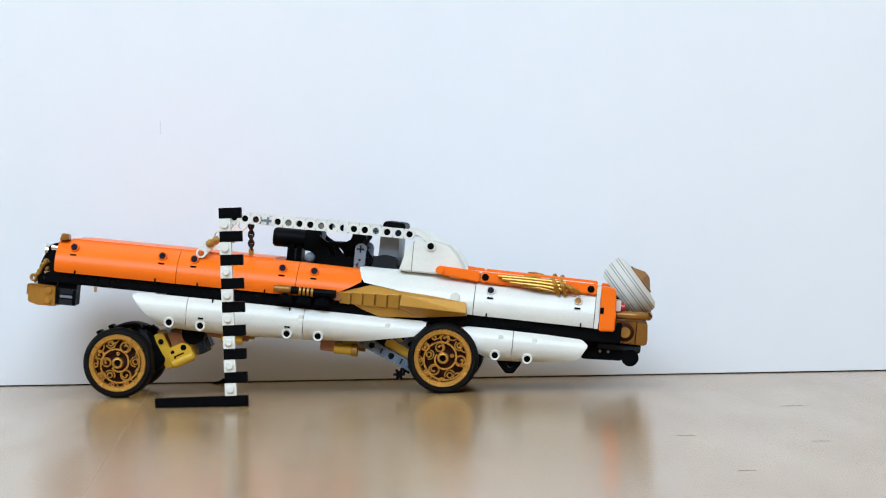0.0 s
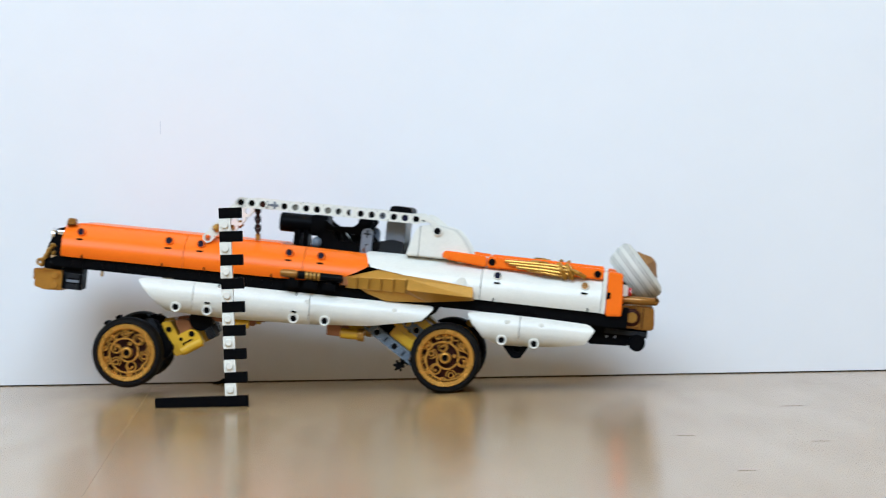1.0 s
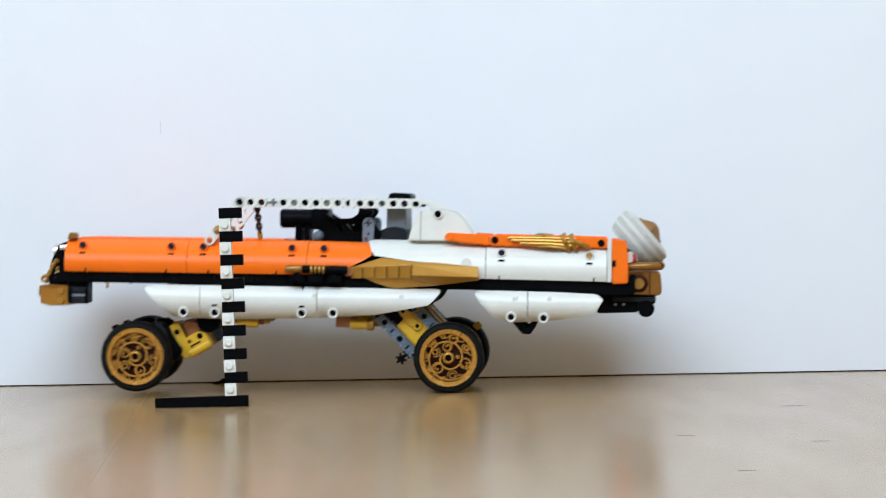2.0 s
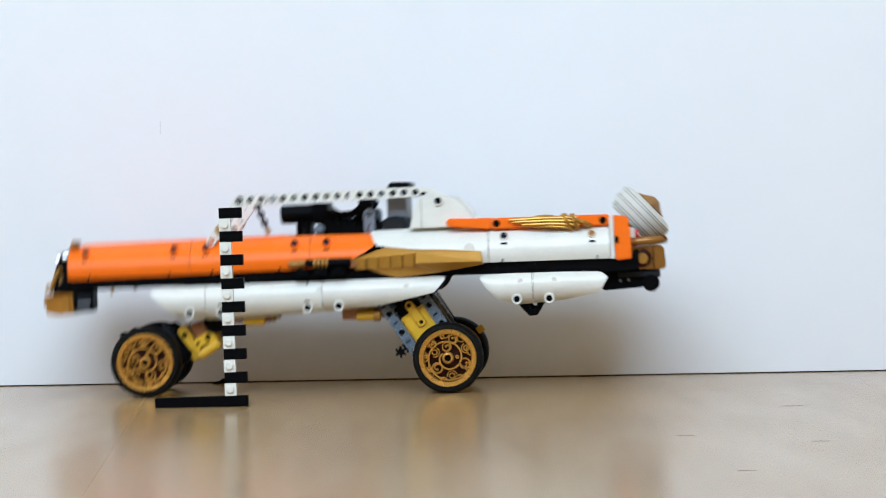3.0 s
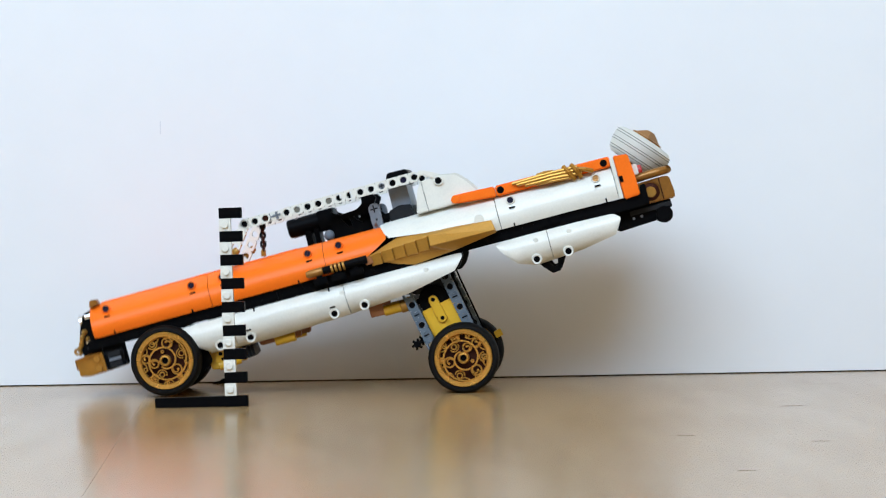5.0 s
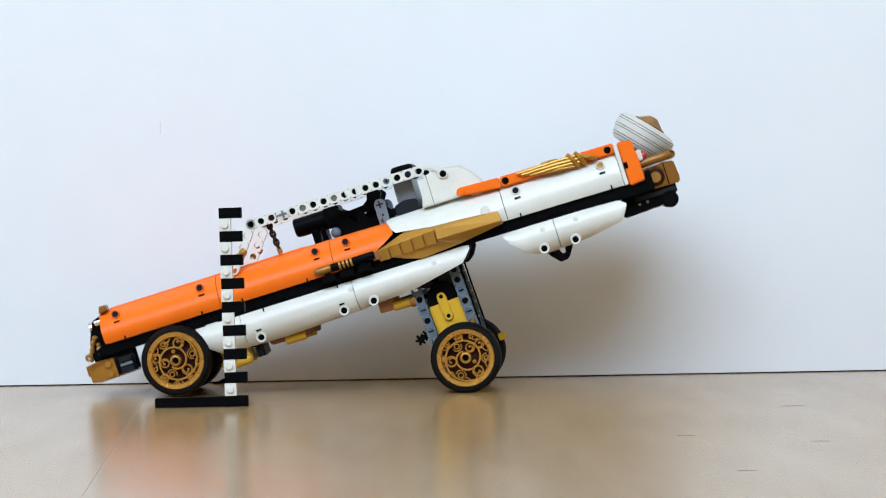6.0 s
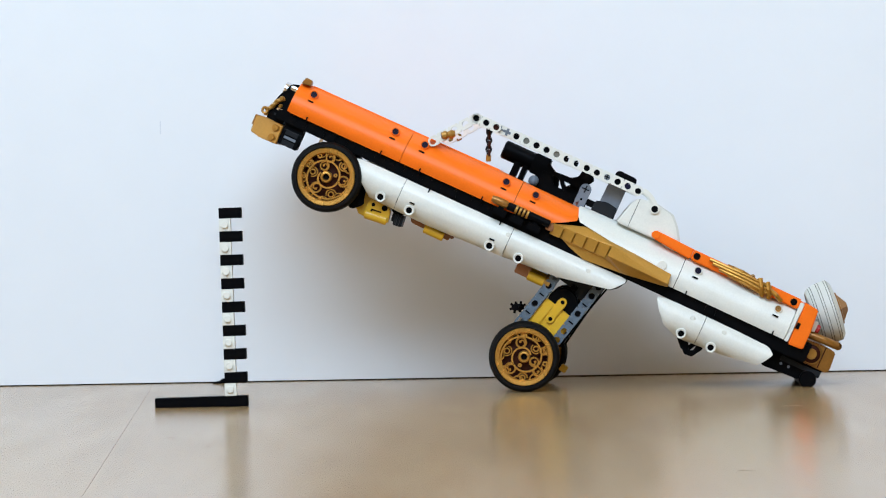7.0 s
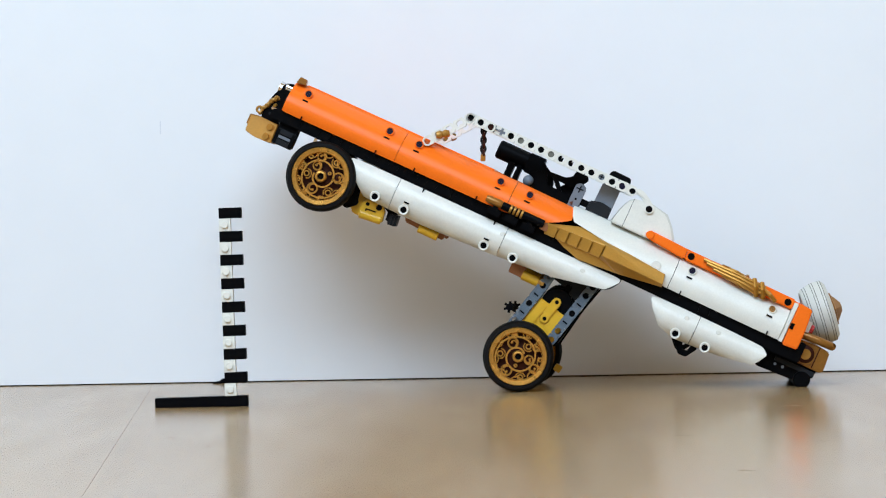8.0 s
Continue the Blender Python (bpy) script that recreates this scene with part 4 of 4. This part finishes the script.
# seconds; place along the track and height in mm; nose-up angle; front arm angle; rear arm angle
HOPS = [
    (0.0, -57.8, 56.9, 6.6, -36.4, 5.6),
    (0.1, -57.9, 57.0, 6.6, -36.5, 5.6),
    (0.2, -57.7, 58.0, 5.4, -32.9, 7.7),
    (0.3, -58.3, 59.7, 2.7, -24.3, 11.9),
    (0.4, -59.8, 57.0, 0.5, -12.6, 11.6),
    (0.5, -61.5, 55.0, -1.3, -3.5, 11.5),
    (0.6, -63.1, 52.7, -2.6, 4.0, 10.7),
    (0.7, -63.5, 51.9, -3.5, 8.2, 10.9),
    (0.8, -64.6, 51.7, -3.9, 9.8, 11.2),
    (0.9, -63.4, 62.1, 1.2, -21.1, 15.7),
    (1.0, -52.7, 68.0, 6.7, -41.6, 16.0),
    (1.1, -47.3, 67.3, 2.9, -34.7, 19.1),
    (1.2, -48.0, 67.4, 1.7, -30.0, 20.4),
    (1.3, -47.8, 64.8, -0.5, -18.0, 20.0),
    (1.4, -51.2, 63.3, -2.3, -9.2, 20.3),
    (1.5, -52.3, 62.2, -4.5, 0.2, 21.6),
    (1.6, -52.2, 61.8, -5.9, 5.7, 22.6),
    (1.7, -53.9, 61.1, -6.8, 9.8, 22.9),
    (1.8, -55.0, 61.5, -7.0, 10.0, 23.4),
    (1.9, -54.7, 67.2, -3.9, -7.8, 25.7),
    (2.0, -47.7, 76.3, 1.8, -36.1, 29.2),
    (2.1, -39.9, 79.0, 1.9, -39.5, 32.1),
    (2.2, -38.5, 77.0, -0.6, -33.0, 32.5),
    (2.3, -38.6, 75.1, -2.7, -21.8, 32.6),
    (2.4, -41.2, 73.8, -4.7, -12.7, 33.2),
    (2.5, -43.7, 72.6, -6.7, -3.8, 34.0),
    (2.6, -44.5, 72.0, -8.3, 2.9, 35.1),
    (2.7, -45.4, 71.8, -9.3, 6.8, 36.0),
    (2.8, -46.6, 71.9, -10.0, 8.9, 36.8),
    (2.9, -47.7, 71.8, -10.4, 10.5, 37.0),
    (3.0, -44.3, 83.3, -1.6, -37.8, 40.4),
    (3.1, -31.1, 90.5, 0.6, -43.2, 47.3),
    (3.2, -30.3, 87.3, -2.1, -41.5, 45.9),
    (3.3, -27.8, 83.6, -4.9, -24.3, 44.1),
    (3.4, -30.8, 83.4, -6.8, -14.0, 45.8),
    (3.5, -34.0, 81.8, -8.7, -7.2, 46.0),
    (3.6, -35.6, 80.6, -10.6, 1.3, 46.7),
    (3.7, -35.7, 80.7, -11.5, 4.4, 47.8),
    (3.8, -36.6, 80.5, -12.5, 8.4, 48.6),
    (3.9, -36.1, 83.5, -11.4, 0.8, 50.9),
    (4.0, -31.7, 91.4, -1.9, -44.7, 51.0),
    (4.1, -18.0, 94.9, -0.2, -45.6, 54.5),
    (4.2, -13.7, 96.0, -2.1, -47.9, 58.2),
    (4.3, -17.9, 90.8, -6.1, -28.7, 54.5),
    (4.4, -21.6, 90.1, -8.6, -17.9, 56.2),
    (4.5, -25.5, 89.8, -10.7, -9.3, 58.0),
    (4.6, -28.0, 89.5, -12.6, -1.7, 59.7),
    (4.7, -30.5, 88.1, -13.8, 4.1, 59.2),
    (4.8, -30.4, 88.2, -14.2, 5.4, 59.7),
    (4.9, -30.5, 88.2, -14.9, 7.9, 60.4),
    (5.0, -30.1, 89.8, -14.3, 4.1, 62.0),
    (5.1, -26.8, 95.1, -7.9, -27.2, 62.7),
    (5.2, -16.5, 99.3, -2.8, -46.8, 64.6),
    (5.3, -8.0, 100.9, -3.0, -49.5, 68.0),
    (5.4, -8.4, 98.9, -5.9, -42.3, 67.1),
    (5.5, -11.8, 96.9, -8.7, -26.5, 66.5),
    (5.6, -15.2, 96.6, -10.6, -18.0, 68.0),
    (5.7, -17.8, 96.3, -12.4, -11.0, 69.6),
    (5.8, -20.1, 95.6, -13.7, -5.1, 69.8),
    (5.9, -22.8, 94.5, -15.1, 1.3, 69.7),
    (6.0, -24.2, 93.7, -16.4, 6.8, 69.9),
    (6.1, -24.5, 94.0, -17.7, 10.9, 71.8),
    (6.2, -24.0, 98.1, -15.3, -2.4, 75.9),
    (6.3, -13.5, 98.0, -4.5, -39.2, 64.0),
    (6.4, 9.7, 101.2, -1.9, -41.2, 67.6),
    (6.5, 21.6, 105.2, 2.8, -35.1, 74.2),
    (6.6, 33.1, 106.0, 9.0, -25.0, 73.1),
    (6.7, 41.8, 106.2, 14.4, -15.0, 74.6),
    (6.8, 66.5, 106.0, 26.4, -9.6, 80.0),
    (6.9, 83.7, 100.8, 24.2, -3.4, 87.4),
    (7.0, 92.6, 100.4, 25.4, 0.8, 87.0),
    (7.1, 90.4, 100.6, 25.5, 0.8, 87.0),
    (7.2, 88.8, 100.6, 25.5, 0.8, 87.0),
    (7.5, 88.4, 100.6, 25.5, 0.8, 87.0),
    (8.0, 88.4, 100.6, 25.5, 0.8, 87.0),
]
# the chain's swing off the plumb line: seconds, degrees towards the tail
SWING = ((0.0, 0), (0.7, 8), (1.0, 0), (1.2, -35), (1.5, -10), (1.9, 18), (2.2, -20), (2.6, 0), (2.9, 0), (3.0, 22), (3.1, 0), (3.3, -35), (3.5, 35), (3.65, 0), (3.8, 20), (4.1, 5), (4.5, 0), (5.0, 0),
         (5.2, 20), (5.4, -25), (5.7, 0), (6.0, 20), (6.2, 0), (6.4, 0), (6.5, 32), (6.6, -25), (6.7, 0), (8.0, 0))


def swing_at(t):
    for (ta, a), (tb, b) in zip(SWING, SWING[1:]):
        if t <= tb:
            return a + (b - a) * (t - ta) / (tb - ta)
    return 0.0


# the front wheels' slip against free rolling: seconds, degrees
SLIP = ((0.0, 0), (1.5, 0), (2.9, -12), (3.5, -41), (4.0, -41), (4.3, -76), (5.0, -76), (5.5, -90), (6.3, -92), (7.0, -275), (8.0, -275))


def slip_at(t):
    for (ta, a), (tb, b) in zip(SLIP, SLIP[1:]):
        if t <= tb:
            return a + (b - a) * (t - ta) / (tb - ta)
    return SLIP[-1][1]


YAW = -3.2
ORIGIN = (0.0, 2.025)


def motions():
    places, arms = [], {}
    ca, sa = math.cos(radians(YAW)), math.sin(radians(YAW))
    for t, x, z, th, fa, ra in HOPS:
        places.append((t, pose(ORIGIN[0] + x * MM * ca, ORIGIN[1] + x * MM * sa, z * MM, 0, th, YAW)))
    walk(car, places)
    walk(chain, [(t, pose(HANG[0] * MM, HANG[1] * MM, HANG[2] * MM, 0, -0.9 * th - swing_at(t), 0)) for t, x, z, th, fa, ra in HOPS])
    for s, arm, whl in front:
        lag = 6.0 if s > 0 else 0.0  # the far arm is bolted one hole further forward
        turn, roll = [], []
        for t, x, z, th, fa, ra in HOPS:
            wx = FRONT_PIVOT[0] - FRONT_SWAY * math.cos(radians(fa))  # the links shorten the sway
            wz = FRONT_PIVOT[1] + FRONT_ARM * math.sin(radians(fa))
            rolled = math.degrees((x + wx * math.cos(radians(th))) / WHEEL)
            aim = math.degrees(math.atan2(wz - FAR_PIVOT[1], FAR_PIVOT[0] - wx))
            turn.append((t, pose((wx - lag) * MM, 0, wz * MM, 0, aim, 0)))
            roll.append((t, pose((wx - lag) * MM, s * TRACK * MM, wz * MM, 0, rolled - th + 67.6 + slip_at(t), 0)))
        walk(arm, turn), walk(whl, roll)
    for s, arm, link, whl in rears:
        turn, swing, roll = [], [], []
        for t, x, z, th, fa, ra in HOPS:
            ra -= 4.5 * min(1.0, max(0.0, (t - 6.3) / 0.7)) if s > 0 else 0.0  # the far arm gives a little once the tail is down
            wx = REAR_PIVOT[0] + REAR_ARM * math.cos(radians(ra))
            wz = REAR_PIVOT[1] - REAR_ARM * math.sin(radians(ra))
            rolled = math.degrees((x + wx * math.cos(radians(th)) + wz * math.sin(radians(th))) / WHEEL)
            turn.append((t, pose(REAR_PIVOT[0] * MM, 0, REAR_PIVOT[1] * MM, 0, ra - 73, 0)))
            swing.append((t, pose(LINK_PIVOT[0] * MM, 0, LINK_PIVOT[1] * MM, 0, ra - 73, 0)))
            roll.append((t, pose(wx * MM, s * TRACK * MM, wz * MM, 0, rolled - th - 17.8, 0)))
        walk(arm, turn), walk(link, swing), walk(whl, roll)


motions()
